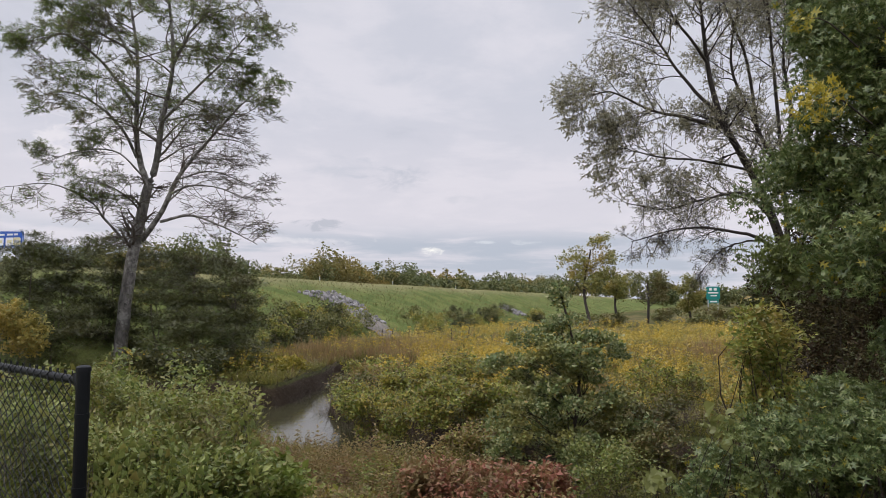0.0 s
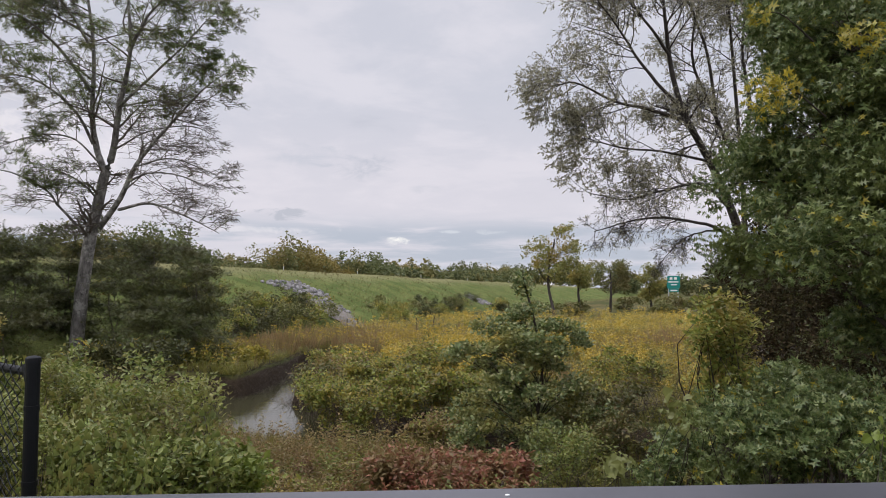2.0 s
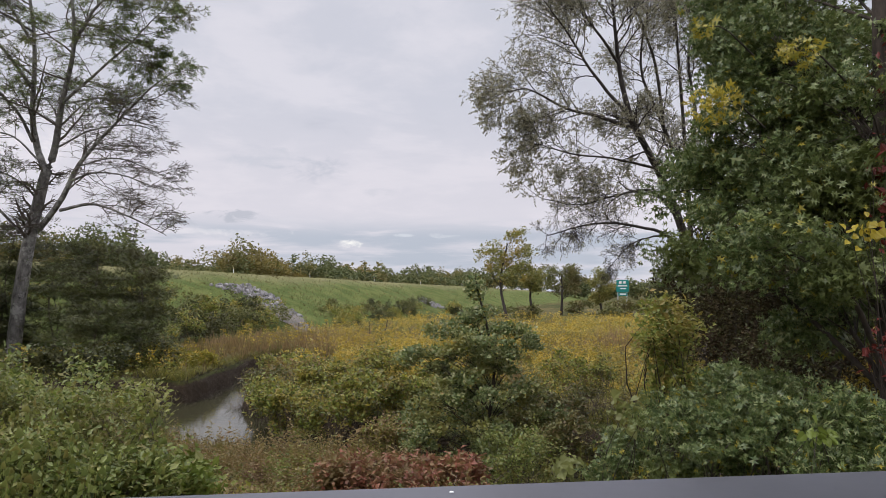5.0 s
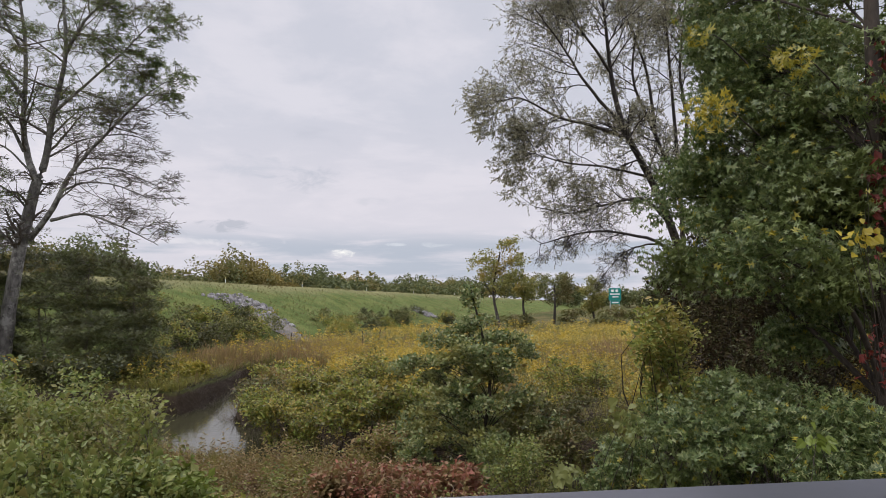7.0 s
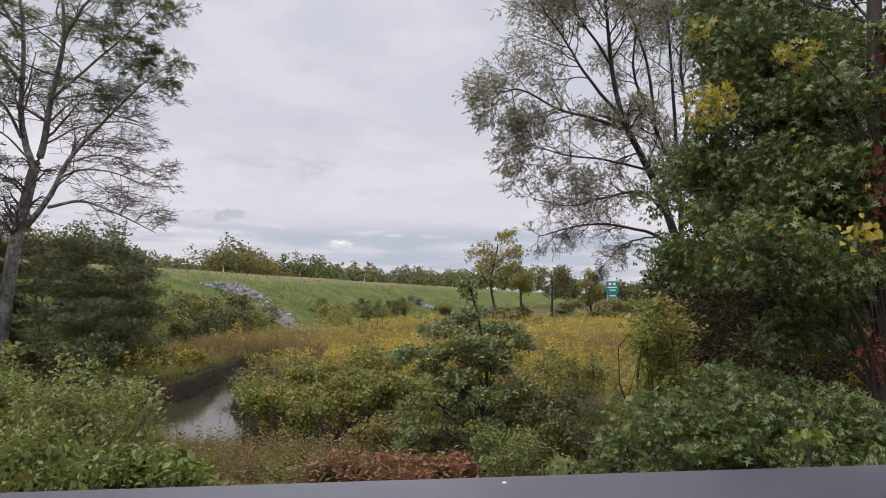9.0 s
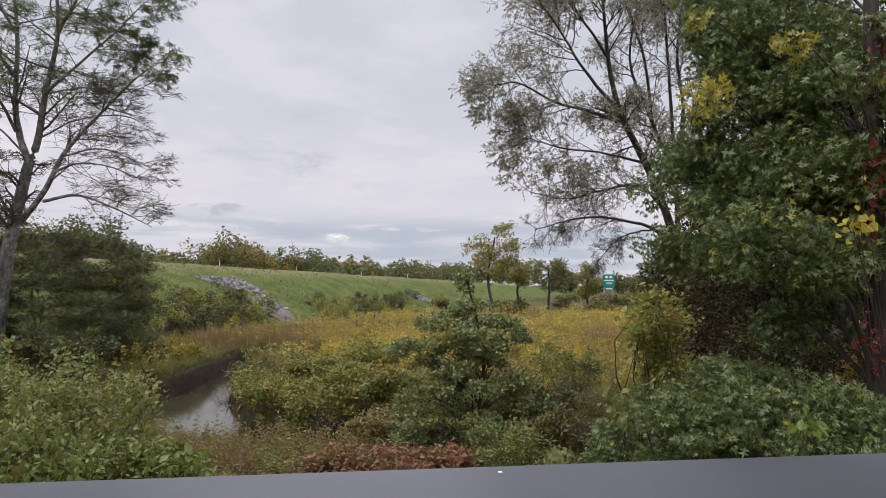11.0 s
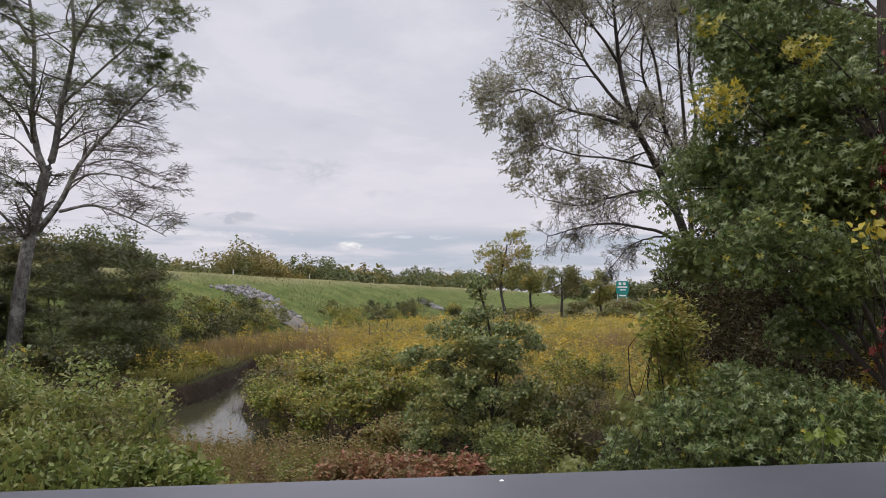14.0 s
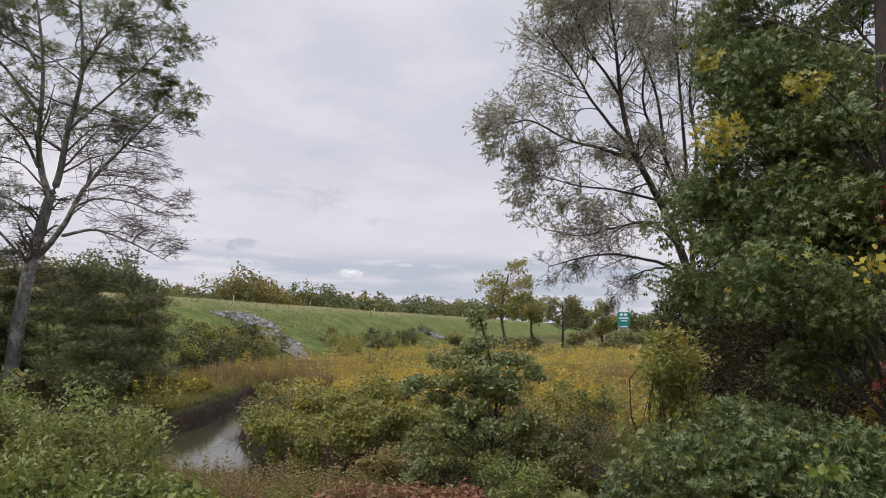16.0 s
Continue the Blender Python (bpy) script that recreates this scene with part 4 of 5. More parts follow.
# trees that close the thicket behind
for i, (px_, top_, n) in enumerate((((11.0, 15.0), 9.0, 60), ((13.5, 17.5), 10.0, 70), ((13.0, 11.0), 9.0, 60), ((17.0, 15.0), 10.0, 60))):
    b = on_ground(*px_)
    leafy("thicket_tree", b, [((px_[0], px_[1], top_ * 0.62), (2.6, 2.2, top_ * 0.36), n)], "shaded dark green tree in the thicket", "tree", 80 + i,
          M_LEAF_OAK, M_BARK_OAK, OVAL, 0.15, 0.95, 140, 0.5, 0.16, 0.7, "thicket trees", (px_[0], px_[1], top_))

# bushes that fill the thicket's foot, with its shade put into their leaf colour
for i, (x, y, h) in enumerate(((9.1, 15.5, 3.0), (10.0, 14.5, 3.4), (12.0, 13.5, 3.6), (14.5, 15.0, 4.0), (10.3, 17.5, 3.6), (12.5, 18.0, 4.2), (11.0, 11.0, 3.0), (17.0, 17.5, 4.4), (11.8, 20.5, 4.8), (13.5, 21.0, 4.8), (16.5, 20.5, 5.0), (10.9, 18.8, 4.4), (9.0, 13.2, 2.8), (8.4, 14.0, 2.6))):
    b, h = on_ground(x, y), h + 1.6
    leafy("thicket_bush", b, [((x, y, b[2] + h * 0.5), (1.4, 1.2, h * 0.48), 34)], "brown-green thicket bush with shade put into its dark leaf colour", "bush", 240 + i,
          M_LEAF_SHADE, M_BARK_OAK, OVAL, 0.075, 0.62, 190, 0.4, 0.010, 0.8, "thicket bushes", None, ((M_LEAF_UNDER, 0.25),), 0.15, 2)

# backing trees added to close sky gaps, in the same shade-darkened leaf colour
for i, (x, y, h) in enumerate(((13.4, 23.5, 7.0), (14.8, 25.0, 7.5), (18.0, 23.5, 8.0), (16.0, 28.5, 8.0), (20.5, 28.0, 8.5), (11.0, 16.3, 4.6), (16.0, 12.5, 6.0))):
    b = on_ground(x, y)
    leafy("thicket_tree", b, [((x, y, b[2] + h * 0.5), (2.1, 1.9, h * 0.48), 52)], "dense backing tree in the thicket with shade-darkened leaves", "tree", 260 + i,
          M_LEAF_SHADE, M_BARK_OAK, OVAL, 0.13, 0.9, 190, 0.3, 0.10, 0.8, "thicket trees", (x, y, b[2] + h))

# ---- the sapling in the middle ----
sb = on_ground(*(2.07, 13.00, -1.79)[:2])
sap = [((2.25, 13.00, 1.66), (0.15, 0.14, 0.26), 11), ((2.30, 13.00, 1.20), (0.34, 0.26, 0.16), 13), ((2.02, 13.00, 1.02), (0.22, 0.2, 0.10), 5)]
sap_rng = np.random.default_rng(91)
for tier, (z, reach, boughs) in enumerate(((0.78, 0.85, 6), (0.42, 1.05, 7), (0.04, 1.0, 7), (-0.38, 1.25, 8), (-0.82, 1.4, 9), (-1.28, 1.45, 9))):
    for b in range(boughs):
        a = 2.4 * tier + 6.283 * b / boughs + sap_rng.uniform(-0.3, 0.3)
        r = reach * sap_rng.uniform(0.55, 0.95)
        sap.append(((2.17 + r * math.cos(a), 13.0 + 0.8 * r * math.sin(a), z + sap_rng.uniform(-0.14, 0.14)), (0.40, 0.36, 0.13), 7))
    sap.append(((2.17, 13.0, z), (0.35, 0.3, 0.22), 7))
sap += [((3.25, 13.0, 0.62), (0.34, 0.3, 0.12), 10), ((2.95, 12.8, 0.86), (0.30, 0.3, 0.10), 7), ((3.35, 12.8, -0.20), (0.36, 0.3, 0.14), 10), ((3.65, 12.9, -0.85), (0.45, 0.4, 0.2), 14),
        ((1.05, 12.9, 0.40), (0.30, 0.3, 0.12), 8), ((3.55, 12.7, -1.30), (0.5, 0.4, 0.25), 16)]
leafy("oak_sapling", sb, sap, "young oak with tiers of dark blue-green leaves", "tree", 90, M_LEAF_SAPLING, M_BARK_OAK, BROAD, 0.064, 0.22, 58, 0.3, 0.045, 0.6, "", (2.27, 13.00, 1.87),
      ((M_LEAF_BUSH, 0.08),), 0.15)

# ---- bushes along the creek and in the foreground ----
BUSHES = (
    ((-1.28, 17.00, -1.40), (1.15, 0.8, 0.5), 46, M_LEAF_BUSH, 0.085, "tangled green bush leaning over the creek"),
    ((0.11, 16.50, -0.98), (1.0, 0.9, 0.6), 36, M_LEAF_BUSH, 0.09, "yellow-green bush beside the creek"),
    ((-2.18, 20.00, -1.45), (0.9, 0.8, 0.4), 26, M_LEAF_BUSH, 0.085, "yellow-green bush beside the creek"),
    ((-0.86, 22.00, -1.30), (1.2, 0.9, 0.5), 28, M_LEAF_BUSH, 0.09, "yellow-green bush in the meadow"),
    ((0.97, 25.00, -1.19), (1.3, 1.0, 0.5), 26, M_LEAF_BUSH, 0.10, "olive-green bush in the meadow"),
    ((1.38, 17.00, -1.06), (0.9, 0.8, 0.5), 26, M_LEAF_BUSH, 0.085, "yellow-green bush beside the sapling"),
    ((0.68, 14.00, -1.38), (0.8, 0.7, 0.4), 24, M_LEAF_OLIVE, 0.075, "olive and russet low bush"),
    ((4.02, 14.00, -0.92), (1.0, 0.8, 0.5), 30, M_LEAF_DARK, 0.08, "brown-green bush beside the dark pool"),
    ((-0.35, 18.60, -1.05), (1.3, 0.8, 0.45), 30, M_LEAF_BUSH, 0.10, "yellow-green bush beside the creek"),
    ((2.70, 19.50, -1.10), (1.4, 0.9, 0.45), 28, M_LEAF_BUSH, 0.10, "yellow-green bush in the meadow"),
    ((3.55, 12.40, -1.15), (0.9, 0.6, 0.5), 34, M_LEAF_DARK, 0.075, "dark olive low bush beside the young oak"),
    ((-8.30, 28.20, -1.40), (1.2, 0.8, 0.35), 26, M_LEAF_BUSH, 0.12, "bright yellow-green shrub above the cut bank"),
    ((-7.20, 30.60, -1.40), (1.1, 0.8, 0.35), 24, M_LEAF_SPRAY, 0.11, "golden-green shrub above the cut bank"),
    ((-10.20, 27.60, -1.30), (1.3, 0.8, 0.4), 24, M_LEAF_BUSH, 0.12, "bright yellow-green shrub above the cut bank"),
    ((-9.20, 31.50, -1.35), (1.3, 0.8, 0.4), 24, M_LEAF_SPRAY, 0.11, "golden-green shrub above the cut bank"),
    ((-2.30, 25.00, -1.35), (1.0, 0.9, 0.4), 24, M_LEAF_OLIVE, 0.10, "olive bush leaning over the creek"),
    ((-3.00, 27.60, -1.40), (0.8, 0.9, 0.4), 24, M_LEAF_BUSH, 0.10, "yellow-green bush beside the creek"),
    ((-2.85, 22.60, -1.55), (0.7, 0.8, 0.4), 24, M_LEAF_DARK, 0.09, "dark olive bush leaning over the creek"),
    ((5.59, 17.00, -0.64), (1.2, 0.9, 0.5), 26, M_LEAF_BUSH, 0.08, "olive bush at the meadow edge"),
    ((2.58, 10.50, -1.05), (0.9, 0.6, 0.35), 28, M_LEAF_WEED, 0.06, "low dark green ground cover"),
    ((-1.80, 10.50, -1.43), (1.1, 0.7, 0.12), 44, M_LEAF_OLIVE, 0.06, "olive-brown autumn weeds on the bank"),
    ((-0.87, 11.80, -1.48), (1.0, 0.7, 0.15), 40, M_LEAF_OLIVE, 0.06, "olive-brown autumn weeds on the bank"),
    ((0.17, 9.80, -1.02), (0.75, 0.5, 0.22), 20, M_LEAF_RUSSET, 0.075, "low russet-red shrub on the bank"),
    ((1.16, 9.40, -1.00), (0.45, 0.4, 0.2), 16, M_LEAF_RUSSET, 0.075, "low russet-red shrub on the bank"),
    ((-3.08, 7.20, 0.37), (0.6, 0.5, 0.42), 34, M_LEAF_WEED, 0.058, "tall green weeds on the bank"),
    ((-2.39, 6.80, 0.16), (0.6, 0.5, 0.42), 34, M_LEAF_WEED, 0.058, "tall green weeds on the bank"),
    ((-2.89, 6.20, 0.09), (0.5, 0.4, 0.4), 30, M_LEAF_WEED, 0.058, "tall green weeds on the bank"),
    ((-2.15, 6.00, -0.06), (0.6, 0.4, 0.25), 30, M_LEAF_WEED, 0.07, "tall green weeds on the bank"),
    ((-3.84, 6.50, 0.17), (0.6, 0.5, 0.4), 30, M_LEAF_WEED, 0.058, "tall green weeds behind the fence"),
    ((-4.56, 8.50, 0.28), (0.8, 0.6, 0.4), 26, M_LEAF_WEED, 0.08, "tall green weeds behind the fence"),
    ((-1.76, 7.00, -0.33), (0.45, 0.35, 0.18), 20, M_LEAF_LIME, 0.08, "bright green nettle patch on the bank"),
    ((-16.25, 26.00, 0.29), (1.2, 0.9, 0.9), 22, M_LEAF_MID, 0.12, "yellowing bush on the bank"),
    ((-9.58, 24.00, -0.79), (2.0, 1.0, 0.5), 26, M_LEAF_UNDER, 0.12, "dark low bush at the water's edge"),
)
SPRIGS = {M_LEAF_BUSH.name: ((M_LEAF_LIME, 0.08), (M_LEAF_SPRAY, 0.06), (M_LEAF_DARK, 0.25)), M_LEAF_OLIVE.name: ((M_LEAF_BUSH, 0.35),),
          M_LEAF_WEED.name: ((M_LEAF_LIME, 0.12),)}
bush_rng = np.random.default_rng(99)
for i, (c, r, n, mat, size, label) in enumerate(BUSHES):
    near = c[1] < 20
    masses = [(c, r, n)]
    for _ in range(5):
        a, h = bush_rng.uniform(0, 6.28), bush_rng.uniform(0.3, 1.0)
        masses.append(((c[0] + math.cos(a) * r[0] * 0.75, c[1] + math.sin(a) * r[1] * 0.75, c[2] + r[2] * h), (r[0] * 0.22, r[1] * 0.22, r[2] * 0.45), max(3, n // 9)))
    leafy("bush", on_ground(c[0], c[1]), masses, label, "bush", 100 + i, mat, M_DEAD, OVAL, size * (0.85 if mat is M_LEAF_WEED else 1.0 if near else 1.15), 0.28 if near else 0.5, 105, 0.5, 0.006, 0.7, "", None,
          SPRIGS.get(mat.name, ()), 0.15, 2)


def leafy_stalk(seed, count=16, leaf=0.16, droop=0.05):
    """One upright weed, a unit high: a thin stem with oval leaves in pairs."""
    rng = np.random.default_rng(seed)
    v = [(-0.008, 0, 0), (0.008, 0, 0), (0.02, 0.02, 1.0)]
    f = [(0, 1, 2)]
    for i in range(count):
        z, a = 0.12 + 0.88 * (i + 0.5) / count, i * 2.4 + rng.uniform(-0.5, 0.5)
        s = leaf * (1.25 - 0.7 * z) * rng.uniform(0.7, 1.2)
        dx, dy = math.cos(a), math.sin(a)
        k = len(v)
        v += [(0.015 * z, 0.015 * z, z), (dx * s * 0.5 - dy * s * 0.26, dy * s * 0.5 + dx * s * 0.26, z + 0.04),
              (dx * s, dy * s, z + rng.uniform(-0.6, 0.45) * s), (dx * s * 0.5 + dy * s * 0.26, dy * s * 0.5 - dx * s * 0.26, z + 0.04)]
        f += [(k, k + 1, k + 2), (k, k + 2, k + 3)]
    return np.array(v), np.array(f), np.zeros(len(f), int)


def weed_zone(x, y):
    edge = -0.285 * y - 0.25 * np.sin(y * 1.7)
    return (x < edge) * (x > -0.9 * y - 1) * np.clip(0.25 + (edge - x) * 0.8, 0, 1)


def olive_zone(x, y):
    return (x > -0.34 * y) * (x < 0.05 * y + 1.2) * np.clip((17.5 - y) / 3, 0, 1)


def russet_zone(x, y):
    return np.clip(1.3 - np.hypot((x - 0.5) / 1.3, (y - 9.6) / 1.1), 0, 1)


wrng = np.random.default_rng(77)
for k, (n, leaf, tall) in enumerate(((25, 0.066, 0.85), (20, 0.084, 0.62), (26, 0.056, 1.02))):
    pts = scatter(wrng, 1250, weed_zone, -8, -0.8, 4.6, 10.5)
    stuff("tall_weeds", "tall leafy green weeds crowding the bank", "weeds", *stand(wrng, pts, leafy_stalk(300 + k, n, leaf), tall, 0.4, 0.12)[:2], [M_LEAF_WEED])
pts = scatter(wrng, 5200, olive_zone, -6, 3.5, 6.0, 17.5)
stuff("low_weeds", "low olive and brown autumn weeds on the bank", "weeds", *stand(wrng, pts, leafy_stalk(310, 16, 0.18), 0.40, 0.4, 0.2)[:2], [M_LEAF_OLIVE])
pts = scatter(wrng, 1500, olive_zone, -6, 3.5, 5.5, 12)
stuff("green_weeds", "fresh green weeds among the brown ones", "weeds", *stand(wrng, pts, leafy_stalk(311, 18, 0.18), 0.36, 0.4, 0.2)[:2], [M_LEAF_WEED])
pts = scatter(wrng, 1300, russet_zone, -1.5, 3, 7.8, 11.5)
stuff("russet_weeds", "russet-red low growth on the bank", "weeds", *stand(wrng, pts, leafy_stalk(312, 26, 0.15), 0.5, 0.4, 0.2)[:2], [M_LEAF_RUSSET])


def shore_zone(x, y):
    d = line_distance(x, y, CREEK) - 1.95
    return (d > -0.35) * (d < 0.7) * (y < 21.5) * (x < -0.6) * (x > -7.5) * 0.8


pts = scatter(wrng, 2800, shore_zone, -8, 0, 13.5, 22)
pts[:, 2] = np.maximum(pts[:, 2], WATER - 0.1)
stuff("creekside_reeds", "dark brown-green reeds standing at the water's edge", "reeds", *stand(wrng, pts, blade_tuft(320, 6, 0.02, 0.25), 0.34, 0.4, 0.15)[:2], [M_STALK])

# ---- trees in the middle distance ----
mid_rng = np.random.default_rng(139)
for i, (c, r, n, mat, top, label, base) in enumerate((
        ((16.74, 77.00, 5.35), (3.4, 2.5, 3.9), 17, M_LEAF_MID, (16.79, 77.00, 8.88), "open crowned yellowing tree at the meadow's end", 0.0),
        ((20.80, 80.00, 2.60), (2.0, 1.8, 1.9), 8, M_LEAF_MID, (20.60, 80.00, 4.20), "small yellowing tree beside a taller one", 0.0),
        ((27.00, 90.00, 3.16), (3.6, 2.6, 2.8), 15, M_LEAF_SLOPE, (27.05, 90.00, 5.61), "small round-crowned tree at the meadow's end", 0.0),
        ((33.60, 92.00, 1.97), (2.3, 1.8, 3.0), 16, M_LEAF_MID, (33.69, 92.00, 5.35), "cone-shaped tree turning orange at its top", 1.0),
        ((39.20, 80.00, 2.37), (3.8, 2.6, 3.0), 24, M_LEAF_UNDER, (39.37, 80.00, 5.43), "dense dark green tree at the field's edge", 0.0))):
    masses = []
    for d in unit(mid_rng.normal(size=(n, 3))):
        k = mid_rng.uniform(0.45, 0.9)
        narrow = 1.0 - 0.6 * base * max(0.0, k * d[2])
        masses.append(((c[0] + r[0] * k * d[0] * narrow, c[1] + r[1] * k * d[1] * narrow, c[2] + r[2] * k * d[2]), (r[0] * 0.36, r[0] * 0.36, r[2] * 0.26), 7))
    leafy("tree", on_ground(c[0], c[1]), masses, label, "tree", 140 + i, mat, M_BARK_WILLOW, OVAL, 0.26, 0.75, 46, 0.4, 0.20, 0.8, "", (top[0], top[1], c[2] + 0.45 * r[2]))
for i, (c, r) in enumerate((((31.73, 84.00, -0.72), 2.6), ((19.94, 80.00, -0.81), 2.4), ((31.17, 95.00, -0.48), 2.5), ((17.19, 88.00, -0.69), 2.2), ((34.80, 86.00, 0.00), 2.8), ((38.50, 88.00, 0.00), 2.8))):
    leafy("bush", on_ground(c[0], c[1]), [((c[0], c[1], c[2] - 0.2), (r, 1.6, 0.9), 22)], "low grey-green bush at the meadow's end", "bush", 150 + i, M_LEAF_SLOPE, M_DEAD, OVAL, 0.28, 0.7, 60, 0.4, 0.02)

# bushes on the embankment
slope_rng = np.random.default_rng(5)
for i in range(56):
    if i < 32:
        s, q, h = slope_rng.uniform(-19, -1.2), slope_rng.uniform(0.5, 7.5), slope_rng.uniform(1.3, 2.4)
        q = min(q, 2.0 - 0.4 * s)
    else:
        s, q, h = slope_rng.uniform(7.5, 50), slope_rng.uniform(0.4, 3.8), slope_rng.uniform(0.8, 1.7)
    x, y = TOE[0] + ACROSS[0] * q + ALONG[0] * s, TOE[1] + ACROSS[1] * q + ALONG[1] * s
    b = on_ground(x, y)
    leafy("slope_bush", b, [((x, y, b[2] + h * 0.5), (h * 1.0, h * 0.9, h * 0.5), 12)], "scrubby green bush on the grassy embankment", "bush", 160 + i,
          (M_LEAF_SLOPE, M_LEAF_BUSH, M_LEAF_UNDER)[i % 3], M_DEAD, OVAL, 0.16, 0.5, 75, 0.4, 0.012, 0.8, "embankment bushes", None, (), 0.1, 2)

# ---- the far woods ----
far_rng = np.random.default_rng(8)
fv, ff, k0 = [], [], 0
for i in range(290):
    s = far_rng.uniform(-40, 480)
    q = far_rng.uniform(58, 88) + 0.10 * s
    x, y = TOE[0] + ACROSS[0] * q + ALONG[0] * s, TOE[1] + ACROSS[1] * q + ALONG[1] * s
    z0 = float(height(x, y))
    hh = far_rng.choice((0.62, 0.8, 0.95, 1.2), p=(0.35, 0.35, 0.2, 0.1)) * far_rng.uniform(0.9, 1.1) * (10.6 + 0.010 * s)
    near = s < 150
    n = 105 if s < 80 else 60 if near else 24
    centres = clump_points(far_rng, (x, y, z0 + hh * 0.58), (hh * 0.5, hh * 0.5, hh * 0.36), 24)
    p = np.concatenate([c + unit(far_rng.normal(size=(n, 3))) * far_rng.uniform(0.3, 1, (n, 1)) * hh * 0.17 for c in centres])
    v, f = leaves(far_rng, p, 0.55 if s < 80 else 0.75 if near else 1.1 + 0.001 * s, OVAL, None, 0.4, 0.1)
    fv.append(v)
    ff.append(f + k0)
    k0 += len(v)
for i in range(60):
    x, y, hh = far_rng.uniform(40, 150), far_rng.uniform(235, 300), far_rng.uniform(5.5, 9.0)
    z0 = float(height(x, y))
    centres = clump_points(far_rng, (x, y, z0 + hh * 0.55), (hh * 0.5, hh * 0.5, hh * 0.4), 14)
    p = np.concatenate([c + unit(far_rng.normal(size=(24, 3))) * far_rng.uniform(0.3, 1, (24, 1)) * hh * 0.2 for c in centres])
    v, f = leaves(far_rng, p, 1.1, OVAL, None, 0.4, 0.1)
    fv.append(v)
    ff.append(f + k0)
    k0 += len(v)
stuff("far_woods", "distant mixed woods beyond the highway turning colour", "woods", np.concatenate(fv), np.concatenate(ff), [M_LEAF_FAR])

# ---- rail, fence, signs ----
rail = thing("guard_rail", (0, 0.57, 0), "smooth grey painted metal rail in front of the viewer", "railing")
bm = bmesh.new()
box(bm, (0, 0.554, 1.345), (9.0, 0.30, 0.15), 0, 0.070)
part("top_rail", bm, M_RAIL, rail)
for x in (-3.6, -1.2, 1.2, 3.6):
    bm = bmesh.new()
    box(bm, (x, 0.575, 0.62), (0.10, 0.12, 1.278), 0, 0.008)
    part("post", bm, M_RAIL, rail)
# small flattened white speck on the rail's top
bm = bmesh.new()
bmesh.ops.create_icosphere(bm, subdivisions=2, radius=0.0020, matrix=pose(0.16, 0.612, 1.4205) @ Matrix.Diagonal((1.2, 1, 0.5, 1)))
part("white_speck", bm, M_WHITE, rail, "tiny white speck on top of the rail")

# ---- black chain-link fence ----
fence_end, fence_on = Vector((-1.66, 3.20, 1.30)), Vector((-2.53, 3.93, 1.22))
fence_end.z = fence_on.z = 0.0
run = (fence_on - fence_end).normalized()
side_way = Vector((-run.y, run.x, 0))
RAIL_Z = (-1.69, 3.20, 1.23)[2]
fence = thing("chain_link_fence", on_ground(fence_end.x, fence_end.y), "black vinyl-coated chain-link fence ending at a capped post", "fence")
for dist in (0.0, 3.0):
    p = fence_end + run * dist
    bm = bmesh.new()
    rod(bm, (p.x, p.y, float(height(p.x, p.y)) - 0.1), (p.x, p.y, RAIL_Z + 0.05), 0.031, 20)
    post = part("post", bm, M_BLACK, fence)
    bm = bmesh.new()
    rod(bm, (p.x, p.y, RAIL_Z + 0.048), (p.x, p.y, RAIL_Z + 0.066), 0.0345, 20, 0.033)
    bmesh.ops.create_uvsphere(bm, u_segments=20, v_segments=8, radius=0.033, matrix=pose(p.x, p.y, RAIL_Z + 0.064) @ Matrix.Diagonal((1, 1, 0.42, 1)))
    part("post_cap", bm, M_BLACK, post)
    if not dist:
        for z in (RAIL_Z - 0.16, RAIL_Z - 0.5, RAIL_Z - 0.85):
            bm = bmesh.new()
            rod(bm, (p.x, p.y, z - 0.011), (p.x, p.y, z + 0.011), 0.0335, 20)
            c = p + run * 0.045
            box(bm, (c.x, c.y, z), (0.045, 0.012, 0.022), math.degrees(math.atan2(run.y, run.x)))
            part("tension_band", bm, M_BLACK, fence)
a, b = fence_end + run * 0.02, fence_end + run * 2.98
bm = bmesh.new()
rod(bm, (a.x, a.y, RAIL_Z), (b.x, b.y, RAIL_Z), 0.021, 16)
part("top_rail", bm, M_BLACK, fence)
bm = bmesh.new()
rod(bm, (a.x, a.y, RAIL_Z - 0.035), (fence_end.x + run.x * 0.06, fence_end.y + run.y * 0.06, RAIL_Z + 0.03), 0.026, 14)
part("rail_end_cup", bm, M_BLACK, fence)
tb = fence_end + run * 0.062
bm = bmesh.new()
box(bm, (tb.x, tb.y, RAIL_Z - 0.62), (0.018, 0.006, 1.26), math.degrees(math.atan2(run.y, run.x)))
part("tension_bar", bm, M_BLACK, fence)
# each wire zigzags from the knuckle over the rail to the ground and hooks its neighbours
STEP_Z, STEP_X, WIRE = 0.030, 0.046, 0.0027
levels = int((RAIL_Z + 0.035 + 0.05) / STEP_Z)
zig = []
for i in range(levels):
    zz = RAIL_Z + 0.035 - i * STEP_Z
    off = 0.5 * STEP_X * (1 if i % 2 else -1)
    deep = 0.004 * (1 if (i // 2) % 2 else -1)
    p = run * off + side_way * (0.026 + deep)
    zig.append((p.x, p.y, zz))
top = zig[0]
hook = [(top[0] + run.x * 0.012, top[1] + run.y * 0.012, top[2] - 0.006), (top[0] + run.x * 0.008, top[1] + run.y * 0.008, top[2] + 0.012)]
v, f = tubes([(hook + zig, [WIRE] * (len(zig) + 2))], 5)
wires = [mesh_from("wire", v, [f], [M_BLACK])]
m2 = np.array(v)
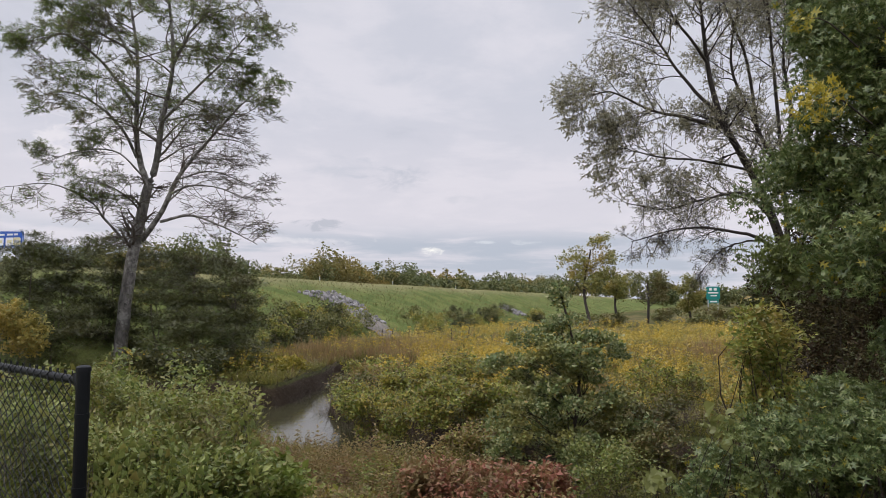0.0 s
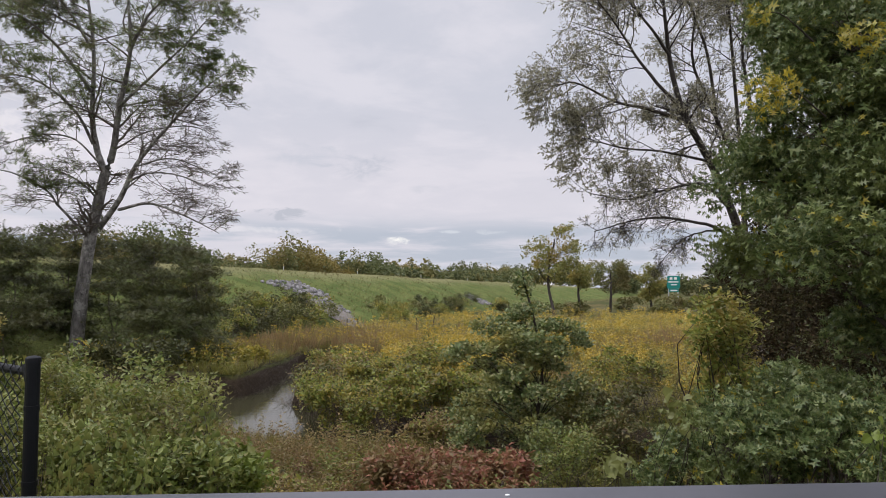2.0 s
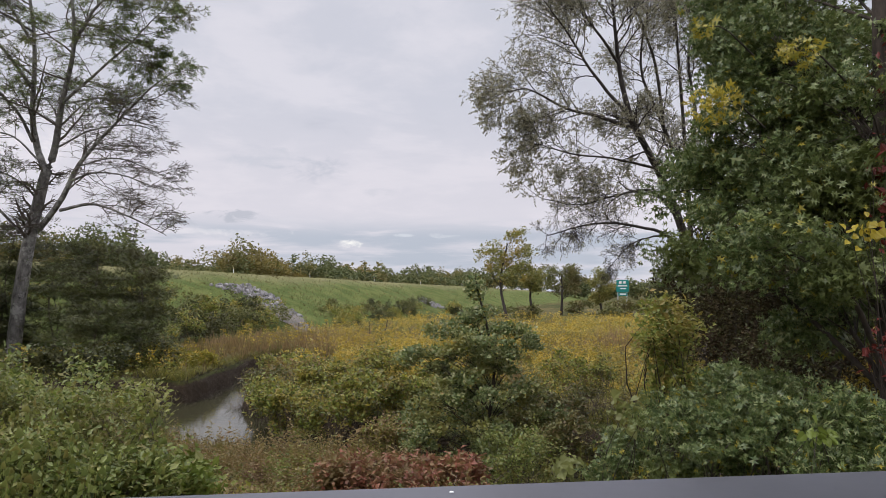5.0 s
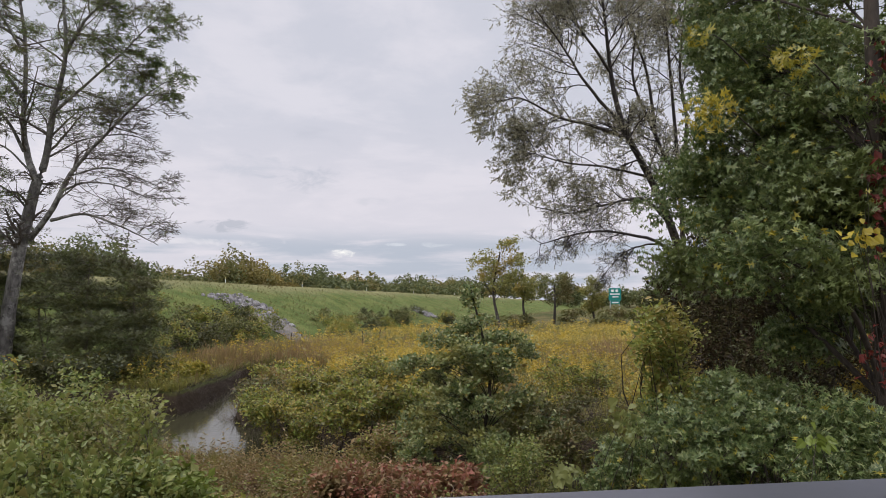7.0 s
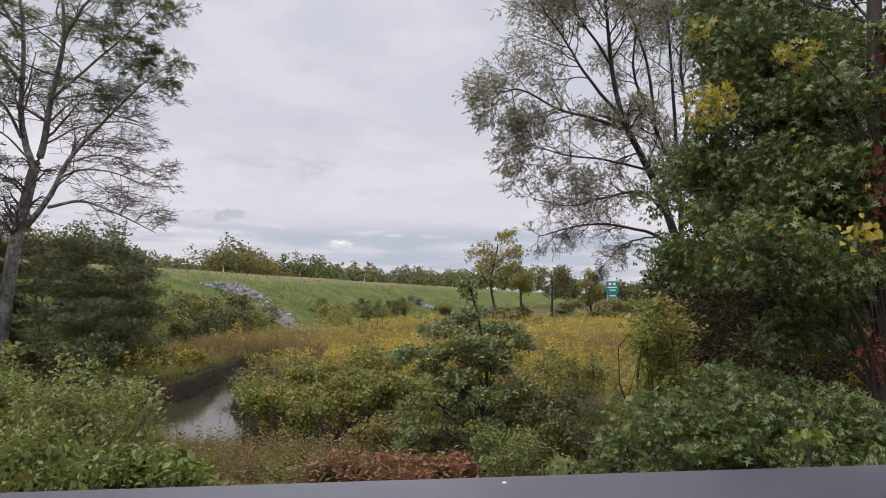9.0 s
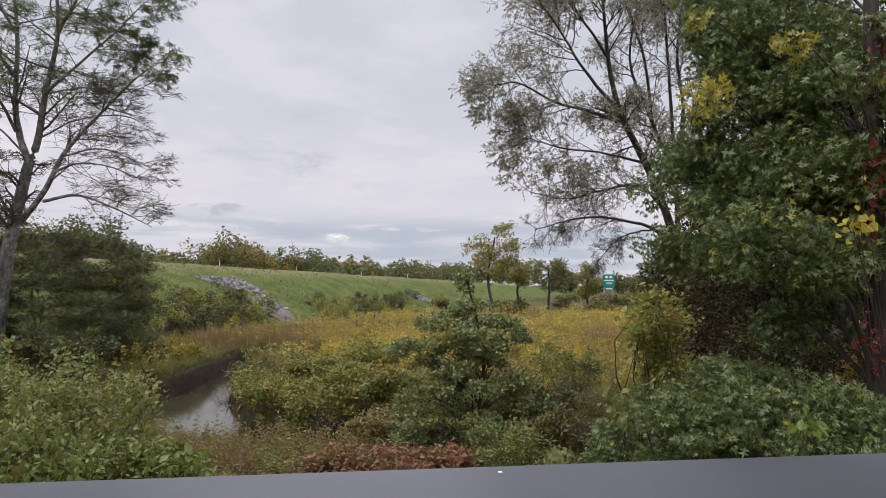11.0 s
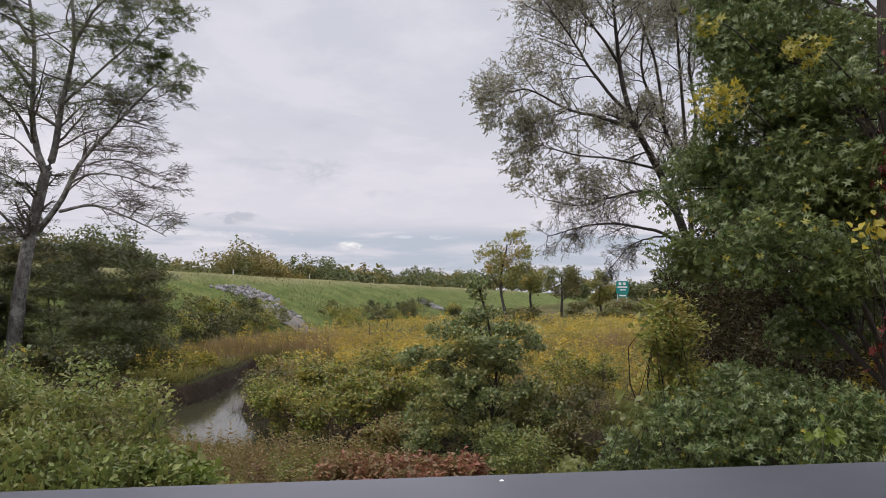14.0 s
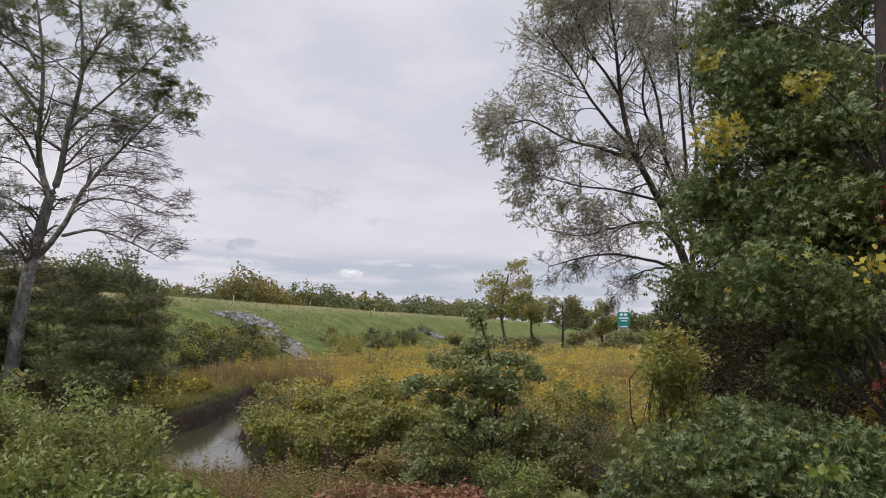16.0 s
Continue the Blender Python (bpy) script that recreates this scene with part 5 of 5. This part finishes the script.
flat_run = np.array([run.x, run.y, 0])
m2 = m2 - 2 * np.outer(m2 @ flat_run, flat_run)
wires.append(mesh_from("wire", m2, [f], [M_BLACK]))
for i in range(62):
    w = new("wire", wires[i % 2])
    p = fence_end + run * (0.085 + i * STEP_X)
    w.location = (p.x, p.y, 0)
    child(w, fence)
for i in range(5):
    p = fence_end + run * (0.38 + i * 0.52)
    bm = bmesh.new()
    rod(bm, (p.x, p.y, RAIL_Z), (p.x + run.x * 0.006, p.y + run.y * 0.006, RAIL_Z), 0.0245, 14)
    part("wire_tie", bm, M_BLACK, fence)

# ---- signs by the highway ----


def panel(parent, name, centre, w, h, turn, mat, thick=0.03, lift=0.0, label=""):
    """A flat sign panel with rounded corners that faces the viewer's side."""
    bm = bmesh.new()
    made = bmesh.ops.create_cube(bm, size=1.0)["verts"]
    bmesh.ops.transform(bm, matrix=Matrix.Diagonal((w, thick, h, 1)), verts=made)
    edges = [e for e in bm.edges if abs(e.verts[0].co.y - e.verts[1].co.y) > thick * 0.5]
    bmesh.ops.bevel(bm, geom=edges, offset=min(w, h) * 0.06, segments=2, affect="EDGES")
    bmesh.ops.transform(bm, matrix=pose(*centre, 0, 0, turn) @ Matrix.Translation((0, -lift, 0)), verts=bm.verts)
    return part(name, bm, mat, parent, label)


def shifted(c, turn, along, up):
    return (c[0] + math.cos(radians(turn)) * along, c[1] + math.sin(radians(turn)) * along, c[2] + up)


BS, BT = (-30.25, 47.00, 5.72), -14
blue_sign = thing("road_sign", on_ground(BS[0], BS[1]), "blue roadside services sign with two pale panels on steel posts", "road sign")
panel(blue_sign, "board", BS, 2.5, 1.17, BT, M_BLUE)
panel(blue_sign, "border", BS, 2.42, 1.09, BT, M_WHITE, 0.01, 0.012, "thin white border")
panel(blue_sign, "face", BS, 2.37, 1.04, BT, M_BLUE, 0.01, 0.018)
for dx in (-0.72, 0.08, 0.72):
    pale = panel(blue_sign, "logo_panel", shifted(BS, BT, dx, -0.16), 0.62, 0.56, BT, M_WHITE if dx < 0.5 else M_CREAM, 0.01, 0.026)
    panel(pale, "logo_mark", shifted(BS, BT, dx, -0.16), 0.4, 0.2, BT, M_CREAM if dx < 0.5 else M_STEEL, 0.01, 0.032)
for dx, w in ((-0.7, 0.7), (0.1, 0.5), (0.62, 0.34)):
    panel(blue_sign, "lettering_bar", shifted(BS, BT, dx, 0.33), w, 0.13, BT, M_WHITE, 0.01, 0.026, "unreadable white lettering")
for dx in (-0.75, 0.75):
    c = shifted(BS, BT, dx, 0)
    g = float(height(c[0], c[1]))
    bm = bmesh.new()
    box(bm, (c[0], c[1] + 0.08, (g - 0.2 + BS[2] + 0.5) / 2), (0.16, 0.10, BS[2] + 0.7 - g), BT, 0.01)
    part("post", bm, M_STEEL, blue_sign)

GS, GT = (51.58, 130.00, 2.62), -8
green_sign = thing("highway_sign", on_ground(GS[0], GS[1]), "green highway exit sign beyond the trees", "road sign")
panel(green_sign, "board", GS, 2.5, 2.5, GT, M_GREEN)
exit_panel = panel(green_sign, "exit_panel", shifted(GS, GT, 0.05, -1.62), 1.8, 0.62, GT, M_GREEN)
panel(exit_panel, "exit_lettering_bar", shifted(GS, GT, 0.05, -1.62), 1.3, 0.28, GT, M_WHITE, 0.01, 0.03, "unreadable white lettering")
for dx in (-0.45, 0.4):
    panel(green_sign, "route_shield", shifted(GS, GT, dx, 0.72), 0.55, 0.5, GT, M_WHITE, 0.01, 0.03)
panel(green_sign, "lettering_bar", shifted(GS, GT, 0.0, 0.05), 1.9, 0.26, GT, M_WHITE, 0.01, 0.03, "unreadable white lettering")
panel(green_sign, "lettering_bar", shifted(GS, GT, 0.1, -0.5), 1.2, 0.22, GT, M_WHITE, 0.01, 0.03, "unreadable white lettering")
for dx in (-0.9, 0.9):
    c = shifted(GS, GT, dx, 0)
    g = float(height(c[0], c[1]))
    bm = bmesh.new()
    box(bm, (c[0], c[1] + 0.14, (g - 0.2 + GS[2] + 1.2) / 2), (0.2, 0.2, GS[2] + 1.4 - g), GT, 0.01)
    part("post", bm, M_STEEL, green_sign)

# marker posts along the shoulder
for s in (-8.0, 12.0, 28.0, 48.0, 69.0, 96.0, 125.0):
    x, y = TOE[0] + ACROSS[0] * 15.3 + ALONG[0] * s, TOE[1] + ACROSS[1] * 15.3 + ALONG[1] * s
    b = on_ground(x, y)
    mark = thing("marker_post", b, "slim white roadside marker post with a yellow reflector", "marker post", "highway marker posts")
    bm = bmesh.new()
    box(bm, (x, y, b[2] + 0.25), (0.08, 0.04, 0.75), 20, 0.008)
    part("stake", bm, M_WHITE, mark)
    bm = bmesh.new()
    box(bm, (x + 0.01, y - 0.03, b[2] + 0.52), (0.09, 0.02, 0.16), 20, 0.004)
    part("reflector", bm, M_MARKER, mark)

# old fence stakes in the meadow
for c in ((-4.03, 46.00, -1.94), (-3.38, 47.00, -2.01), (-2.42, 48.00, -1.85), (-1.70, 49.00, -1.80), (0.69, 52.00, -1.72), (1.84, 53.00, -1.65)):
    b = on_ground(c[0], c[1])
    bm = bmesh.new()
    rod(bm, (0, 0, -0.1), (0.05, 0.02, 1.15), 0.045, 8, 0.035)
    me = bpy.data.meshes.new("fence_stake")
    bm.to_mesh(me)
    bm.free()
    me.materials.append(M_WOOD)
    st = new("fence_stake", me)
    st.location = b
    st.rotation_euler = (radians(random.uniform(-9, 9)), radians(random.uniform(-9, 9)), random.uniform(0, 6))
    tagged(st, "leaning weathered wooden stake in the meadow grass", "stake", "meadow stakes")

# ---- vines ----


def vine(name, centre, radii, count, size, mat, label, seed, base, shape=HEART, flat=0.35):
    rng = np.random.default_rng(seed)
    ob = thing(name, base, label, "vine")
    lines = []
    for i in range(5):
        e = clump_points(rng, centre, radii, 1)[0]
        lines.append((curve_points([np.array(base), (np.array(base) + e) / 2 + rng.normal(size=3) * 0.12, e], 8), np.linspace(0.008, 0.003, 8)))
    for ln in lines:
        v, f = tubes([ln], 5)
        array_part("stem", v, [f], [M_BARK_OAK], ob)
    for i, p in enumerate(clump_points(rng, centre, radii, count)):
        v, f = leaves(rng, p[None], size, shape, np.array([[0, -0.5, -0.2]]), flat, 0.4, 0.5)
        array_part("leaf", v, [f], [mat], ob)
    return ob


vine("grape_vine", (3.54, 8.40, 0.06), (0.42, 0.3, 0.24), 75, 0.095, M_LEAF_VINE, "broad-leaved vine turning pale yellow-green over the scrub", 201, on_ground(3.3, 8.9))
vine("grape_vine", (2.54, 8.00, -0.45), (0.24, 0.2, 0.10), 30, 0.10, M_LEAF_VINE, "broad-leaved vine with yellowing leaves near the pool", 202, on_ground(2.5, 8.4))
vine("grape_vine", (4.40, 6.00, 0.28), (0.17, 0.12, 0.10), 20, 0.09, M_LEAF_LIME, "fresh green broad-leaved vine on the oak scrub", 203, on_ground(4.3, 6.2))
vine("grape_vine", (5.20, 6.36, 2.25), (0.22, 0.13, 0.2), 34, 0.075, M_LEAF_YELLOW, "bright yellow grape leaves climbing the oak", 204, on_ground(6.2, 7.0))
for i, (c, r, n) in enumerate((((5.80, 6.80, 2.75), (0.22, 0.2, 0.75), 70), ((5.64, 6.70, 1.00), (0.24, 0.2, 0.35), 60), ((6.00, 6.85, 4.13), (0.2, 0.2, 0.5), 30))):
    vine("creeper", c, r, n, 0.085, M_LEAF_RED, "dark red creeper climbing the oak trunk", 210 + i, on_ground(6.4, 7.4), OVAL)
for i, (c, r, n, m) in enumerate((((4.70, 6.60, 4.20), (0.22, 0.2, 0.14), 44, M_LEAF_SPRAY), ((4.22, 7.40, 3.84), (0.30, 0.25, 0.24), 80, M_LEAF_YELLOW), ((4.10, 7.40, 4.75), (0.12, 0.12, 0.10), 16, M_LEAF_SPRAY))):
    rng = np.random.default_rng(220 + i)
    ob = thing("yellowed_spray", c, "yellowed spray of leaves on the oak's side", "foliage")
    v, f = tubes([(curve_points([np.array(c) + (0.8, 0.3, -0.2), np.array(c) + (0.3, 0.1, 0.05), np.array(c)], 6), np.linspace(0.012, 0.004, 6))], 5)
    array_part("branch", v, [f], [M_BARK_OAK], ob)
    v, f = leaves(rng, clump_points(rng, c, np.array(r) * 1.2, n * 2), 0.080, STAR, None, 0.1, 0.1)
    tagged(array_part("crown", v, [f], [m], ob), kind="stuff")

# dead brush in the shade of the thicket
rng = np.random.default_rng(230)
for i, (x, y) in enumerate(((7.0, 12.0), (8.4, 12.4), (6.9, 13.0), (6.5, 11.8))):
    b = on_ground(x, y)
    ob = thing("dead_brush", b, "tangled dead brown brush under the trees", "brush", "dead brush under the trees")
    lines, tips = [[] for _ in range(4)], []
    spec = dict(levels=3, kids=(7, 5, 3), ratio=0.55, lean=0.7, wander=0.2, rise=0.02, thin=0.003, per_twig=1)
    for _ in range(5):
        sprout(rng, b, (rng.normal() * 0.5, rng.normal() * 0.5, 1.0), rng.uniform(1.8, 3.2), 0.016, 0, spec, lines, tips)
    v, f = tubes([ln for lev in lines for ln in lev], 3)
    tagged(array_part("twig_tangle", v, [f], [M_DEAD], ob), kind="stuff")

# ---- riprap on the embankment ----
stone_rng = np.random.default_rng(9)
stone_meshes = []
for i in range(7):
    bm = bmesh.new()
    bmesh.ops.create_icosphere(bm, subdivisions=1, radius=0.5)
    for vv in bm.verts:
        vv.co *= stone_rng.uniform(0.72, 1.15)
        vv.co.z *= 0.7
    me = bpy.data.meshes.new("stone")
    bm.to_mesh(me)
    bm.free()
    me.materials.append(M_STONE)
    stone_meshes.append(me)


def riprap(count, place, label, low, high):
    ob = None
    for i in range(count):
        q, s = place(stone_rng.uniform(), stone_rng.uniform())
        x, y = TOE[0] + ACROSS[0] * q + ALONG[0] * s, TOE[1] + ACROSS[1] * q + ALONG[1] * s
        z = float(height(x, y))
        if ob is None:
            ob = thing("riprap", (x, y, z), label, "rocks")
        d = stone_rng.uniform(low, high)
        st = new("stone", stone_meshes[i % 7])
        st.location = (x, y, z + d * 0.12)
        st.rotation_euler = tuple(stone_rng.uniform(-0.6, 6.0, 3))
        st.scale = (d * stone_rng.uniform(0.8, 1.3), d, d * stone_rng.uniform(0.8, 1.1))
        child(st, ob)
    return ob


def chute(u, w):
    q = 10.2 - 7.0 * u ** 1.1
    mid = 4.3 + 0.4 * math.sin(q) - 2.2 * max(0.0, (5.5 - q) / 5.5)
    return q, mid + (w - 0.5) * (5.6 - 1.6 * u)


riprap(290, chute, "chute of grey broken riprap stones down the bank", 0.26, 0.58)
riprap(70, lambda u, w: (7.2 - 4.0 * u, 46.5 + (w - 0.5) * 4.5 - u * 1.5), "small chute of grey riprap stones further along", 0.35, 0.7)
# finer gravel washed out below the stones
qs, ss = np.meshgrid(np.linspace(-0.8, 5.2, 20), np.linspace(-1, 1, 9))
mid_s = 3.6 - 3.2 * np.clip((5.2 - qs) / 6, 0, 1)
ss = mid_s + ss * (1.9 - 0.12 * (5 - qs)) * (1 + 0.15 * np.sin(qs * 3))
gxx, gyy = TOE[0] + ACROSS[0] * qs + ALONG[0] * ss, TOE[1] + ACROSS[1] * qs + ALONG[1] * ss
ii = (np.arange(8)[:, None] * 20 + np.arange(19)[None, :]).ravel()
gravel = new("gravel", mesh_from("gravel", np.stack([gxx, gyy, height(gxx, gyy) + 0.10], -1).reshape(-1, 3), [np.stack([ii, ii + 1, ii + 21, ii + 20], -1)], [M_GRAVEL], smooth=True))
tagged(gravel, "grey-brown gravel washed down the bank below the stones", "gravel", kind="structure")
